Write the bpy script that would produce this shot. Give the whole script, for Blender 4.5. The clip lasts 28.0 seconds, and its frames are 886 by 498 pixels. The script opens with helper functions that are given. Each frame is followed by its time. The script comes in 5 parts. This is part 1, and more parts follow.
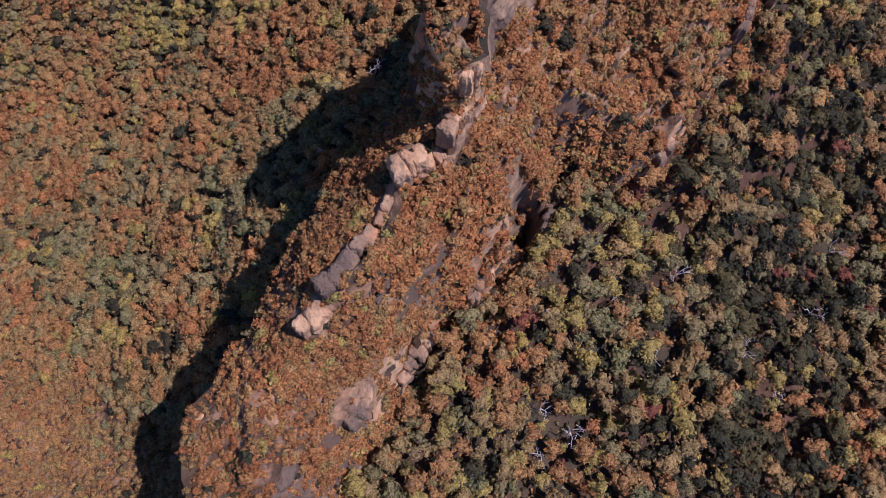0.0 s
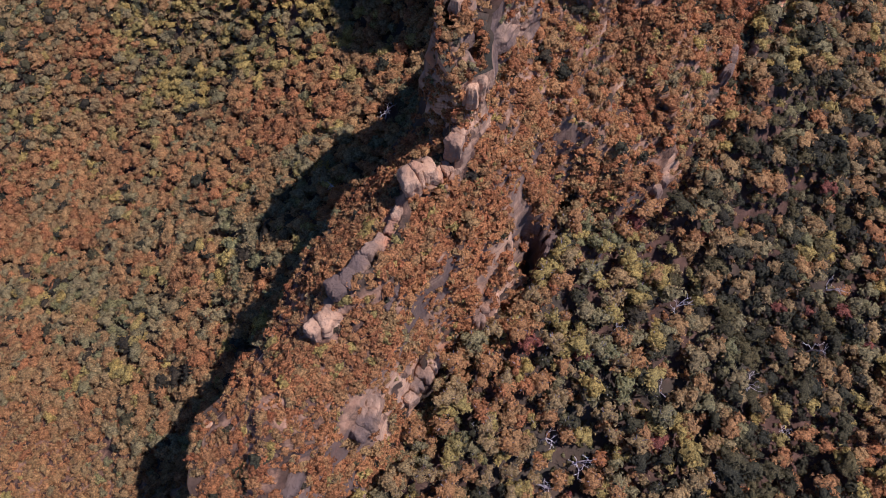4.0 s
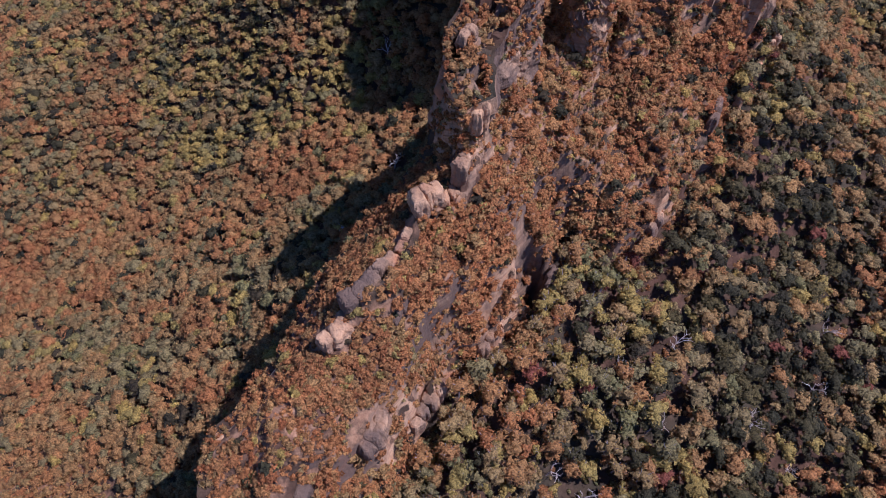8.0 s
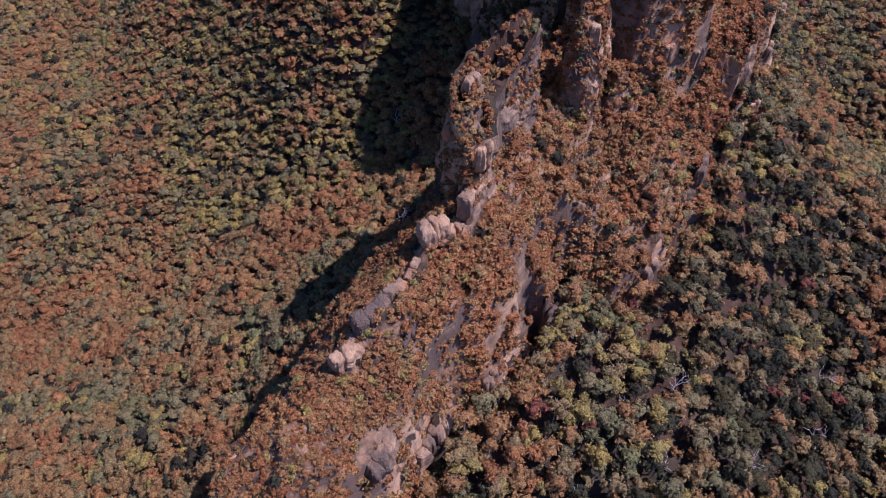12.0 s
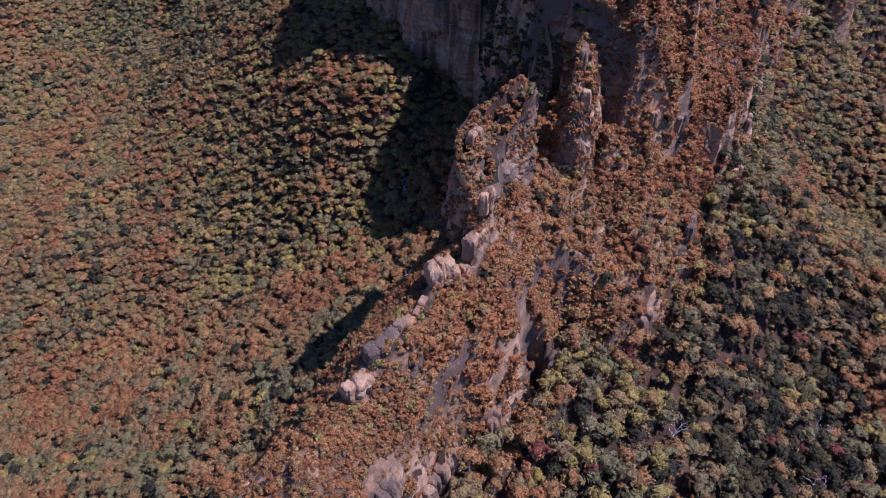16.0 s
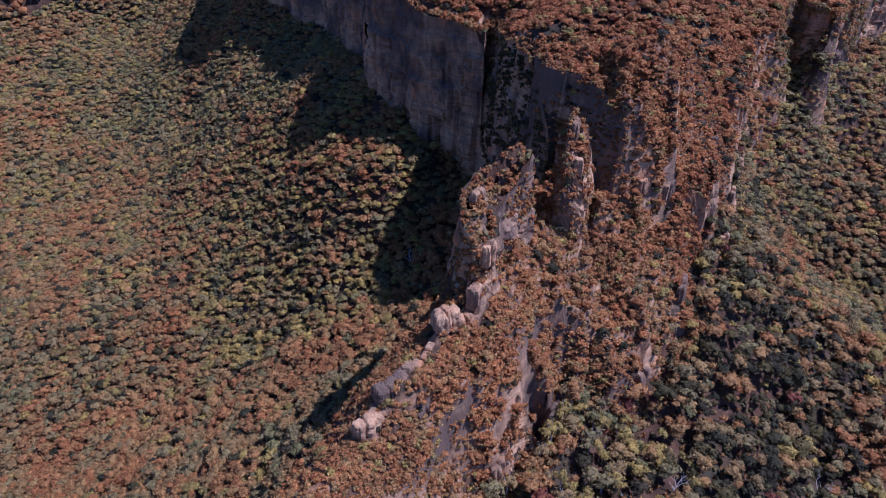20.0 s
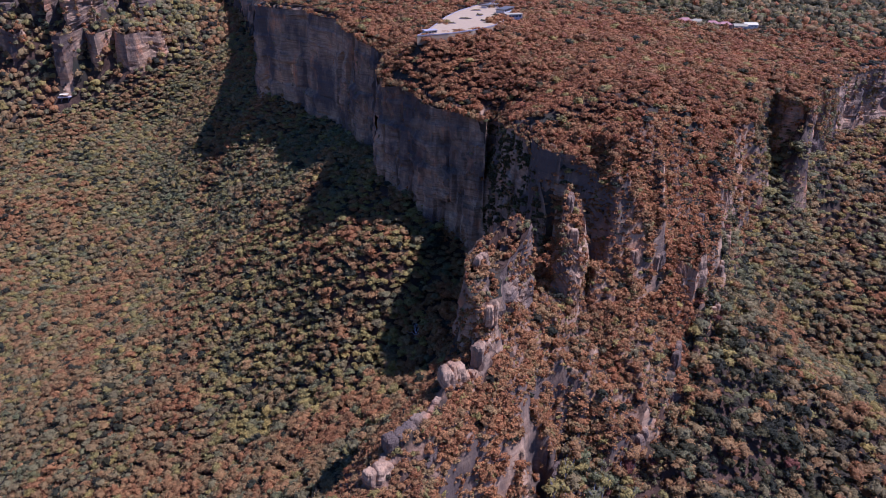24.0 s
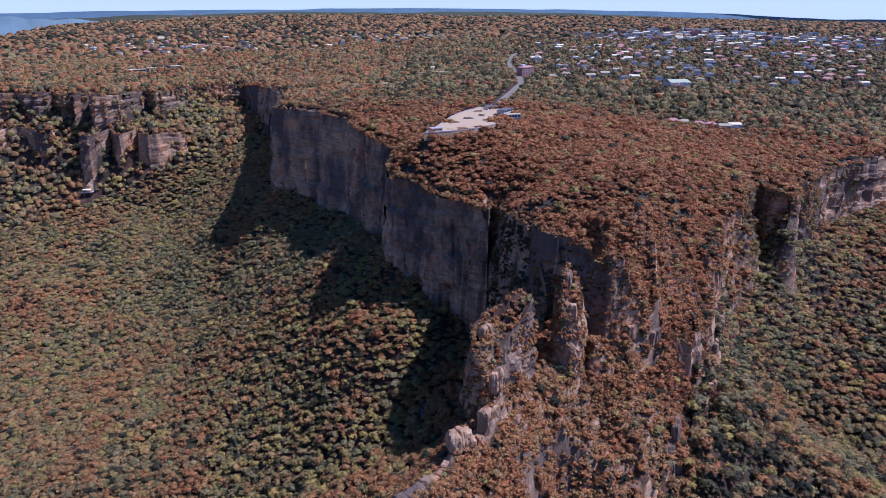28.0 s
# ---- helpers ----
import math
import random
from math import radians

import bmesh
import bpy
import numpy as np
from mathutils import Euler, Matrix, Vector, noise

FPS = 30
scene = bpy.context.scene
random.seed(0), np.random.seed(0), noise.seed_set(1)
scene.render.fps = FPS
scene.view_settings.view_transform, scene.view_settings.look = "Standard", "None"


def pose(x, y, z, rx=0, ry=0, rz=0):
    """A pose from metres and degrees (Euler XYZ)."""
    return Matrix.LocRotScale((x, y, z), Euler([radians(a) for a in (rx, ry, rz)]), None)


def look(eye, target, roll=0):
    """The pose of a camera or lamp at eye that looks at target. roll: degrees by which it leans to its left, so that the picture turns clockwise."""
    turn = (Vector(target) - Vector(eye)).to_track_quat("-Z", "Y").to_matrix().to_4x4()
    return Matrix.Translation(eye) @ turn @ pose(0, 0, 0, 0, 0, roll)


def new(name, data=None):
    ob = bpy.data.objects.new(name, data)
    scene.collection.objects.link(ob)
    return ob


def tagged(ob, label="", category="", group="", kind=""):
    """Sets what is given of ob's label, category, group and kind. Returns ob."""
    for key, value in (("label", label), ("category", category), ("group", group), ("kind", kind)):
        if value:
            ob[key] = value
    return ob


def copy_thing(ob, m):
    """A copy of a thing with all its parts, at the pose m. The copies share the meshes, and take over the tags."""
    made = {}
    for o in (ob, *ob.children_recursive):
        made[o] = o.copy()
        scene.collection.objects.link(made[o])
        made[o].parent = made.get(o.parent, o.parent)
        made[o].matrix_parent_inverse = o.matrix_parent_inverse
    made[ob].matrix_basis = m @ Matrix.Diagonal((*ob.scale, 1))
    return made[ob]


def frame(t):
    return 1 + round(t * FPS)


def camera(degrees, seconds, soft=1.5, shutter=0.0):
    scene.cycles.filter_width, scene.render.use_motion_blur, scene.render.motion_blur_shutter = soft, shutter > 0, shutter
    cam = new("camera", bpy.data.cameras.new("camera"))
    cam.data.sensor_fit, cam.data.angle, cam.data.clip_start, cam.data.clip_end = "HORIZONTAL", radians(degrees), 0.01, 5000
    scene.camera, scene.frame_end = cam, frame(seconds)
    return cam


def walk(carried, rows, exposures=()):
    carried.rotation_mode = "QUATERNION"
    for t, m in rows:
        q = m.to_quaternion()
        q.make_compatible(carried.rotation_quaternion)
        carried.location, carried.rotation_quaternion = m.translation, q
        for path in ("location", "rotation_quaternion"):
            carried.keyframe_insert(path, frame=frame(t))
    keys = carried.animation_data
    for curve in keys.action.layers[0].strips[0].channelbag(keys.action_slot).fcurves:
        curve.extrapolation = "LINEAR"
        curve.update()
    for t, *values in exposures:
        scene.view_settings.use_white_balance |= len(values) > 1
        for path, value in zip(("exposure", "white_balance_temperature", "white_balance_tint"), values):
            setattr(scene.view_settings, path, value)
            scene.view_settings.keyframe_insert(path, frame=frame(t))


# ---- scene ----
cam = camera(66.9, 28.0, soft=0.5)
METRES, EYE, TILT, LEAN, TURN = 260.0, 600.0, -76.2, -1.2, 0.0
ROWS = [
    (0, 0.00015, 0.00012, 0.00108, -0.010, -0.026, -0.008),
    (1, -0.00169, -0.00979, -0.03329, 0.044, 1.914, -0.045),
    (2, -0.00350, -0.01960, -0.06765, 0.096, 3.863, -0.089),
    (3, -0.00527, -0.02933, -0.10200, 0.148, 5.821, -0.138),
    (4, -0.00699, -0.03897, -0.13635, 0.199, 7.786, -0.193),
    (5, -0.00865, -0.04852, -0.17070, 0.248, 9.759, -0.250),
    (6, -0.01025, -0.05799, -0.20507, 0.296, 11.738, -0.310),
    (7, -0.01178, -0.06737, -0.23947, 0.343, 13.724, -0.370),
    (8, -0.01326, -0.07667, -0.27388, 0.388, 15.714, -0.431),
    (9, -0.01467, -0.08588, -0.30833, 0.432, 17.709, -0.491),
    (10, -0.01602, -0.09501, -0.34281, 0.475, 19.709, -0.550),
    (11, -0.01732, -0.10406, -0.37733, 0.516, 21.714, -0.608),
    (12, -0.01857, -0.11302, -0.41189, 0.556, 23.722, -0.663),
    (13, -0.01979, -0.12190, -0.44649, 0.594, 25.734, -0.715),
    (14, -0.02097, -0.13070, -0.48114, 0.631, 27.750, -0.765),
    (15, -0.02214, -0.13941, -0.51583, 0.667, 29.770, -0.812),
    (16, -0.02330, -0.14803, -0.55056, 0.702, 31.794, -0.855),
    (17, -0.02447, -0.15657, -0.58533, 0.736, 33.822, -0.896),
    (18, -0.02567, -0.16502, -0.62014, 0.768, 35.855, -0.934),
    (19, -0.02692, -0.17337, -0.65499, 0.801, 37.892, -0.970),
    (20, -0.02824, -0.18164, -0.68987, 0.832, 39.935, -1.003),
    (21, -0.02965, -0.18981, -0.72478, 0.864, 41.983, -1.035),
    (22, -0.03118, -0.19788, -0.75971, 0.895, 44.037, -1.066),
    (23, -0.03285, -0.20586, -0.79467, 0.926, 46.099, -1.097),
    (24, -0.03468, -0.21374, -0.82963, 0.957, 48.168, -1.129),
    (25, -0.03672, -0.22151, -0.86460, 0.989, 50.245, -1.162),
    (26, -0.03898, -0.22917, -0.89956, 1.021, 52.332, -1.198),
    (27, -0.04151, -0.23673, -0.93451, 1.055, 54.428, -1.237),
    (28, -0.04433, -0.24417, -0.96944, 1.090, 56.536, -1.281),
]
EXPOSURES = [(0.0, 0.50, 4170, 34), (14.0, 0.45, 3950, 37), (22.0, 0.45, 3800, 36), (28.0, 0.46, 3720, 31)]   # stops, kelvin, tint
walk(cam, [(t, pose(0, 0, EYE, TILT, LEAN, TURN) @ pose(METRES * x, METRES * y, METRES * z, 90 + pitch, roll, yaw)) for t, x, y, z, yaw, pitch, roll in ROWS], EXPOSURES)

# ---- sky and sun ----
SUN_ELEVATION, SUN_AZIMUTH = 60.5, 86.0          # azimuth clockwise from the flight line
world = bpy.data.worlds.new("sky")
scene.world = world
world.use_nodes = True
wn = world.node_tree
sky = wn.nodes.new("ShaderNodeTexSky")
sky.sky_type = "NISHITA"
sky.sun_disc = False
sky.sun_elevation, sky.sun_rotation = radians(SUN_ELEVATION), radians(SUN_AZIMUTH)
sky.altitude, sky.air_density, sky.dust_density = 1000, 1.3, 0.3
sky.ozone_density = 6.0
wn.links.new(sky.outputs[0], wn.nodes["Background"].inputs[0])
wn.nodes["Background"].inputs[1].default_value = 0.062
sun_data = bpy.data.lights.new("sun", "SUN")
sun_data.energy, sun_data.angle, sun_data.color = 5.0, radians(0.5), (1.0, 0.83, 0.56)
sun = new("sun", sun_data)
sun_from = Vector((math.sin(radians(SUN_AZIMUTH)) * math.cos(radians(SUN_ELEVATION)), math.cos(radians(SUN_AZIMUTH)) * math.cos(radians(SUN_ELEVATION)), math.sin(radians(SUN_ELEVATION))))
sun.matrix_world = look(sun_from * 900 + Vector((0, 300, 300)), (0, 300, 300))

# ---- materials ----
def material(name, rough=0.9, spec=0.2):
    m = bpy.data.materials.new(name)
    m.use_nodes = True
    b = m.node_tree.nodes["Principled BSDF"]
    b.inputs["Roughness"].default_value = rough
    b.inputs["Specular IOR Level"].default_value = spec
    return m, m.node_tree, b


def ramp(nt, stops, fac=None):
    n = nt.nodes.new("ShaderNodeValToRGB")
    el = n.color_ramp.elements
    while len(el) < len(stops):
        el.new(0.5)
    for e, (p, c) in zip(el, stops):
        e.position, e.color = p, (*c, 1)
    if fac is not None:
        nt.links.new(fac, n.inputs[0])
    return n


def tex(nt, kind, scale, stretch=(1, 1, 1), detail=4.0, rough=0.6):
    """A texture over world metres."""
    geo = nt.nodes.new("ShaderNodeNewGeometry")
    mp = nt.nodes.new("ShaderNodeMapping")
    mp.inputs["Scale"].default_value = stretch
    nt.links.new(geo.outputs["Position"], mp.inputs["Vector"])
    n = nt.nodes.new("ShaderNodeTexNoise" if kind == "noise" else "ShaderNodeTexVoronoi")
    n.inputs["Scale"].default_value = scale
    if kind == "noise":
        n.inputs["Detail"].default_value, n.inputs["Roughness"].default_value = detail, rough
    nt.links.new(mp.outputs[0], n.inputs["Vector"])
    return n


def mix(nt, a, b, fac, how="MIX"):
    n = nt.nodes.new("ShaderNodeMix")
    n.data_type, n.blend_type = "RGBA", how
    for sock, v in ((n.inputs[0], fac), (n.inputs[6], a), (n.inputs[7], b)):
        if isinstance(v, (int, float)):
            sock.default_value = v
        elif isinstance(v, tuple):
            sock.default_value = (*v, 1)
        else:
            nt.links.new(v, sock)
    return n.outputs[2]


def bump(nt, bsdf, height, strength, distance):
    n = nt.nodes.new("ShaderNodeBump")
    n.inputs["Strength"].default_value, n.inputs["Distance"].default_value = strength, distance
    nt.links.new(height, n.inputs["Height"])
    nt.links.new(n.outputs[0], bsdf.inputs["Normal"])


def foliage_material(name, stops):
    m, nt, b = material(name, 0.65, 0.1)
    tint = nt.nodes.new("ShaderNodeAttribute")
    tint.attribute_name = "tint"
    geo = nt.nodes.new("ShaderNodeNewGeometry")
    base = ramp(nt, stops, tint.outputs["Fac"]).outputs[0]
    leaf = ramp(nt, [(0, (0.82, 0.82, 0.84)), (0.5, (1.0, 1.0, 1.0)), (1, (1.2, 1.18, 1.14))], geo.outputs["Random Per Island"]).outputs[0]
    c = mix(nt, base, leaf, 1.0, "MULTIPLY")
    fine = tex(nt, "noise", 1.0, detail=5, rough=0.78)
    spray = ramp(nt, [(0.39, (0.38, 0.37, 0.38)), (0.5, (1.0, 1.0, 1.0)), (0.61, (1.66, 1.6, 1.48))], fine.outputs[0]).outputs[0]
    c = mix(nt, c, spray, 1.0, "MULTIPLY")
    patch = ramp(nt, [(0.3, (0.82, 0.82, 0.84)), (0.7, (1.15, 1.12, 1.05))], tex(nt, "noise", 0.03, detail=3).outputs[0]).outputs[0]
    c = mix(nt, c, patch, 1.0, "MULTIPLY")
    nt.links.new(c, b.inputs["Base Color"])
    bump(nt, b, fine.outputs[0], 0.8, 1.2)
    through_leaf = nt.nodes.new("ShaderNodeBsdfTranslucent")
    nt.links.new(c, through_leaf.inputs["Color"])
    both = nt.nodes.new("ShaderNodeMixShader")
    both.inputs[0].default_value = 0.33
    nt.links.new(b.outputs[0], both.inputs[1])
    nt.links.new(through_leaf.outputs[0], both.inputs[2])
    nt.links.new(both.outputs[0], nt.nodes["Material Output"].inputs["Surface"])
    return m


# crown colours: rust, brown, olive brown, grey green, green, yellow green, dark blue green, red
FOLIAGE_STOPS = [(0.0, (0.290, 0.106, 0.027)), (0.22, (0.355, 0.156, 0.039)), (0.40, (0.322, 0.186, 0.050)), (0.52, (0.240, 0.178, 0.060)),
                 (0.66, (0.196, 0.168, 0.050)), (0.80, (0.380, 0.252, 0.042)), (0.88, (0.050, 0.044, 0.019)), (1.0, (0.240, 0.076, 0.036))]
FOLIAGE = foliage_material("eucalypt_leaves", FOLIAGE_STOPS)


def rock_look(nt):
    """Colour and relief of bedded sandstone: bands, ochre, grey crust, dark varnished patches deepened for shade, and
    water streaks.
    """
    bands = tex(nt, "noise", 0.05, (0.5, 0.5, 3.0), 4, 0.6)
    c = ramp(nt, [(0.3, (0.36, 0.180, 0.070)), (0.42, (0.42, 0.226, 0.088)), (0.55, (0.50, 0.290, 0.122)), (0.62, (0.40, 0.205, 0.080)), (0.75, (0.46, 0.245, 0.092))], bands.outputs[0]).outputs[0]
    strata = ramp(nt, [(0.36, (0.62, 0.60, 0.60)), (0.5, (1.0, 1.0, 1.0)), (0.64, (1.14, 1.12, 1.08))], tex(nt, "noise", 0.22, (0.12, 0.12, 2.2), 4, 0.7).outputs[0]).outputs[0]
    c = mix(nt, c, strata, 1.0, "MULTIPLY")
    ochre = ramp(nt, [(0.56, (0, 0, 0)), (0.68, (1, 1, 1))], tex(nt, "noise", 0.035, (1, 1, 0.6), 3).outputs[0]).outputs[0]
    c = mix(nt, c, (0.60, 0.240, 0.070), ochre)
    grey = ramp(nt, [(0.48, (0, 0, 0)), (0.62, (0.8, 0.8, 0.8))], tex(nt, "noise", 0.09, (1, 1, 0.5), 5).outputs[0]).outputs[0]
    c = mix(nt, c, (0.29, 0.165, 0.070), grey)
    # dark varnished patches, spread wider so their colour also deepens the shaded walls
    varnish_shade = ramp(nt, [(0.43, (0, 0, 0)), (0.57, (0.85, 0.85, 0.85))], tex(nt, "noise", 0.022, (1, 1, 0.5), 5).outputs[0]).outputs[0]
    c = mix(nt, c, (0.095, 0.062, 0.038), varnish_shade)
    streak = ramp(nt, [(0.56, (0, 0, 0)), (0.70, (0.6, 0.6, 0.6))], tex(nt, "noise", 0.11, (1, 1, 0.16), 5).outputs[0]).outputs[0]
    c = mix(nt, c, (0.10, 0.068, 0.044), streak)
    add = nt.nodes.new("ShaderNodeMath")
    nt.links.new(tex(nt, "noise", 0.16, (1, 1, 0.6), 6, 0.7).outputs[0], add.inputs[0])
    nt.links.new(tex(nt, "noise", 0.45, (1, 1, 0.4), 5, 0.65).outputs[0], add.inputs[1])
    return c, add.outputs[0]


def rock_material():
    m, nt, b = material("sandstone", 0.92, 0.15)
    c, h = rock_look(nt)
    nt.links.new(c, b.inputs["Base Color"])
    bump(nt, b, h, 1.0, 1.6)
    return m


def ground_material():
    """Leaf litter and bare soil; sandstone where the land is too steep to hold soil."""
    m, nt, b = material("forest_floor", 0.95, 0.1)
    c = ramp(nt, [(0.3, (0.034, 0.018, 0.009)), (0.5, (0.072, 0.037, 0.017)), (0.7, (0.125, 0.064, 0.030))], tex(nt, "noise", 0.08, detail=6).outputs[0]).outputs[0]
    g = ramp(nt, [(0.45, (0, 0, 0)), (0.65, (0.7, 0.7, 0.7))], tex(nt, "noise", 0.012, detail=4).outputs[0]).outputs[0]
    c = mix(nt, c, (0.040, 0.038, 0.018), g)
    bare = nt.nodes.new("ShaderNodeAttribute")
    bare.attribute_name = "bare"
    pm = nt.nodes.new("ShaderNodeMath")
    pm.operation = "MULTIPLY"
    nt.links.new(bare.outputs["Fac"], pm.inputs[0])
    nt.links.new(ramp(nt, [(0.44, (0, 0, 0)), (0.58, (1, 1, 1))], tex(nt, "noise", 0.07, detail=6, rough=0.65).outputs[0]).outputs[0], pm.inputs[1])
    soil = ramp(nt, [(0.3, (0.28, 0.135, 0.052)), (0.7, (0.46, 0.250, 0.105))], tex(nt, "noise", 0.4, detail=5).outputs[0]).outputs[0]
    c = mix(nt, c, soil, pm.outputs[0])
    rc, rh = rock_look(nt)
    steep = nt.nodes.new("ShaderNodeAttribute")
    steep.attribute_name = "steep"
    ragged = nt.nodes.new("ShaderNodeMath")
    ragged.operation = "MULTIPLY_ADD"
    nt.links.new(tex(nt, "noise", 0.18, detail=5, rough=0.7).outputs[0], ragged.inputs[0])
    ragged.inputs[1].default_value = 0.9
    nt.links.new(steep.outputs["Fac"], ragged.inputs[2])
    rock = ramp(nt, [(0.78, (0, 0, 0)), (0.92, (1, 1, 1))], ragged.outputs[0]).outputs[0]
    nt.links.new(mix(nt, c, rc, rock), b.inputs["Base Color"])
    bump(nt, b, rh, 0.7, 1.2)
    return m


ROCK = rock_material()
GROUND = ground_material()


def plain(name, colour, rough=0.8, vary=0.25, scale=0.6):
    m, nt, b = material(name, rough, 0.15)
    lo, hi = tuple(c * (1 - vary) for c in colour), tuple(min(1, c * (1 + vary)) for c in colour)
    nt.links.new(ramp(nt, [(0.3, lo), (0.7, hi)], tex(nt, "noise", scale, detail=5).outputs[0]).outputs[0], b.inputs["Base Color"])
    return m


# ---- numbers: noise, fields, meshes ----
def hashed(ix, iy, iz=0, seed=0):
    h = (ix.astype(np.int64) * 374761393 + iy.astype(np.int64) * 668265263 + np.asarray(iz).astype(np.int64) * 2147483647 + seed * 974711) & 0xFFFFFFFF
    h = ((h ^ (h >> 13)) * 1274126177) & 0xFFFFFFFF
    return ((h ^ (h >> 16)) & 0xFFFF) / 65535.0


def value_noise(x, y, seed=0):
    """Smooth noise, -1 to 1, one cell a unit."""
    x, y = np.asarray(x, float), np.asarray(y, float)
    ix, iy = np.floor(x), np.floor(y)
    fx, fy = x - ix, y - iy
    fx, fy = fx * fx * (3 - 2 * fx), fy * fy * (3 - 2 * fy)
    a, b = hashed(ix, iy, 0, seed), hashed(ix + 1, iy, 0, seed)
    c, d = hashed(ix, iy + 1, 0, seed), hashed(ix + 1, iy + 1, 0, seed)
    return 2 * ((a + (b - a) * fx) * (1 - fy) + (c + (d - c) * fx) * fy) - 1


def fbm(x, y, size, octaves=4, seed=0):
    out, amp, total = 0.0, 1.0, 0.0
    for k in range(octaves):
        out = out + amp * value_noise(np.asarray(x) / size * 2 ** k + 17.3 * k, np.asarray(y) / size * 2 ** k - 9.1 * k, seed + k)
        total += amp
        amp *= 0.5
    return out / total


def smooth(a, b, v):
    t = np.clip((v - a) / (b - a), 0, 1)
    return t * t * (3 - 2 * t)


def spread(spots, x, y):
    """A surface of straight-line kernels through spot heights."""
    p = np.array(spots, float)
    k = np.hypot(p[:, None, 0] - p[None, :, 0], p[:, None, 1] - p[None, :, 1])
    n = len(p)
    a = np.zeros((n + 1, n + 1))
    a[:n, :n], a[:n, n], a[n, :n] = k - 2.0 * np.eye(n), 1, 1
    w = np.linalg.solve(a, np.append(p[:, 2], 0))
    x, y = np.asarray(x, float), np.asarray(y, float)
    out = np.full(x.shape, w[n])
    for i in range(n):
        out += w[i] * np.hypot(x - p[i, 0], y - p[i, 1])
    return out


def mesh_from(name, verts, faces, mats, smooth_shade=False, attributes=None):
    """A mesh from arrays: faces is (n, 3) or (n, 4)."""
    me = bpy.data.meshes.new(name)
    verts, faces = np.asarray(verts, np.float32), np.asarray(faces, np.int32)
    n, k = faces.shape
    me.vertices.add(len(verts))
    me.vertices.foreach_set("co", verts.ravel())
    me.loops.add(n * k)
    me.loops.foreach_set("vertex_index", faces.ravel())
    me.polygons.add(n)
    me.polygons.foreach_set("loop_start", np.arange(0, n * k, k, dtype=np.int32))
    me.polygons.foreach_set("use_smooth", np.full(n, smooth_shade))
    for m in mats if isinstance(mats, (list, tuple)) else [mats]:
        me.materials.append(m)
    for key, values in (attributes or {}).items():
        at = me.attributes.new(key, "FLOAT", "POINT")
        at.data.foreach_set("value", np.asarray(values, np.float32))
    me.update(calc_edges=True)
    return me


def grid_faces(nu, nv):
    i = (np.arange(nu - 1)[:, None] * nv + np.arange(nv - 1)[None, :]).ravel()
    return np.stack([i, i + nv, i + nv + 1, i + 1], 1)


# ---- the plan of the land: x, y, rim height, foot height ----
CLIFF_WEST = [(-2350, 3740, 500, 330), (-1900, 2500, 470, 330), (-1823, 1794, 442, 284), (-1461, 1209, 438, 366), (-1168, 1139, 436, 383), (-934, 1086, 436, 395),
              (-805, 1116, 436, 397), (-712, 1098, 436, 395), (-653, 1168, 436, 392), (-601, 1285, 434, 401), (-519, 1350, 431, 372),
              (-370, 1060, 452, 350), (-335, 940, 448, 335), (-302, 815, 448, 320), (-235, 775, 450, 310), (-170, 720, 448, 305), (-134, 640, 438, 305), (-97, 592, 430, 308)]
CLIFF_HEADLAND = [(-100, 540, 418, 312), (-90, 508, 412, 312), (-40, 468, 406, 292), (21, 428, 402, 246), (27, 447, 398, 300),
                  (33, 440, 396, 292), (38, 410, 404, 250), (40, 384, 410, 240), (44, 350, 420, 255), (50, 315, 418, 250), (58, 284, 410, 250), (62, 262, 362, 250)]
RIDGE_WEST = [(52, 240, 352, 250), (34, 205, 345, 250), (8, 176, 345, 247), (-4, 150, 345, 247), (-10, 132, 338, 250), (-30, 119, 312, 252), (-47, 102, 304, 262),
              (-58, 74, 310, 262), (-71, 57, 300, 250), (-81, 36, 300, 240), (-91, 19, 293, 235), (-102, -5, 302, 232), (-107, -40, 300, 228),
              (-128, -80, 300, 225), (-160, -140, 298, 220), (-220, -260, 290, 200), (-290, -420, 280, 180)]
RIDGE_EAST = [(-180, -440, 260, 200), (-130, -270, 265, 215), (-85, -150, 268, 220), (-52, -80, 272, 225), (-40, -30, 276, 232), (-18, 0, 280, 240),
              (0, 30, 284, 245), (14, 48, 284, 245), (34, 70, 288, 248), (56, 95, 294, 265), (72, 122, 294, 262), (104, 122, 280, 250),
              (138, 142, 278, 250), (170, 185, 292, 262), (184, 230, 308, 280), (196, 262, 316, 284), (218, 292, 322, 282), (244, 350, 334, 287)]
CLIFF_EAST = [(262, 410, 356, 302), (284, 448, 376, 312), (310, 484, 392, 320), (350, 552, 402, 335), (377, 508, 398, 322), (402, 532, 402, 325), (428, 565, 404, 325),
              (465, 612, 402, 320), (505, 660, 400, 320), (600, 720, 400, 330), (800, 800, 405, 340), (1100, 900, 410, 340), (1600, 950, 420, 330), (2900, 1100, 430, 330)]
FAR_EDGE = [(3600, 4900, 540, 480), (-2700, 4900, 540, 480)]
RIM = CLIFF_WEST + CLIFF_HEADLAND + RIDGE_WEST + RIDGE_EAST + CLIFF_EAST + FAR_EDGE

TOP_SPOTS = [(-50, 530, 460), (-30, 600, 461), (0, 562, 460), (41, 628, 461), (10, 660, 461), (0, 700, 461), (30, 740, 462), (-60, 660, 455), (85, 540, 440), (200, 620, 442), (345, 850, 432),
             (430, 840, 428), (120, 1100, 470), (400, 1085, 466), (0, 1000, 468), (-250, 1000, 456), (-420, 1480, 458), (-817, 1443, 452), (-934, 2000, 474)]
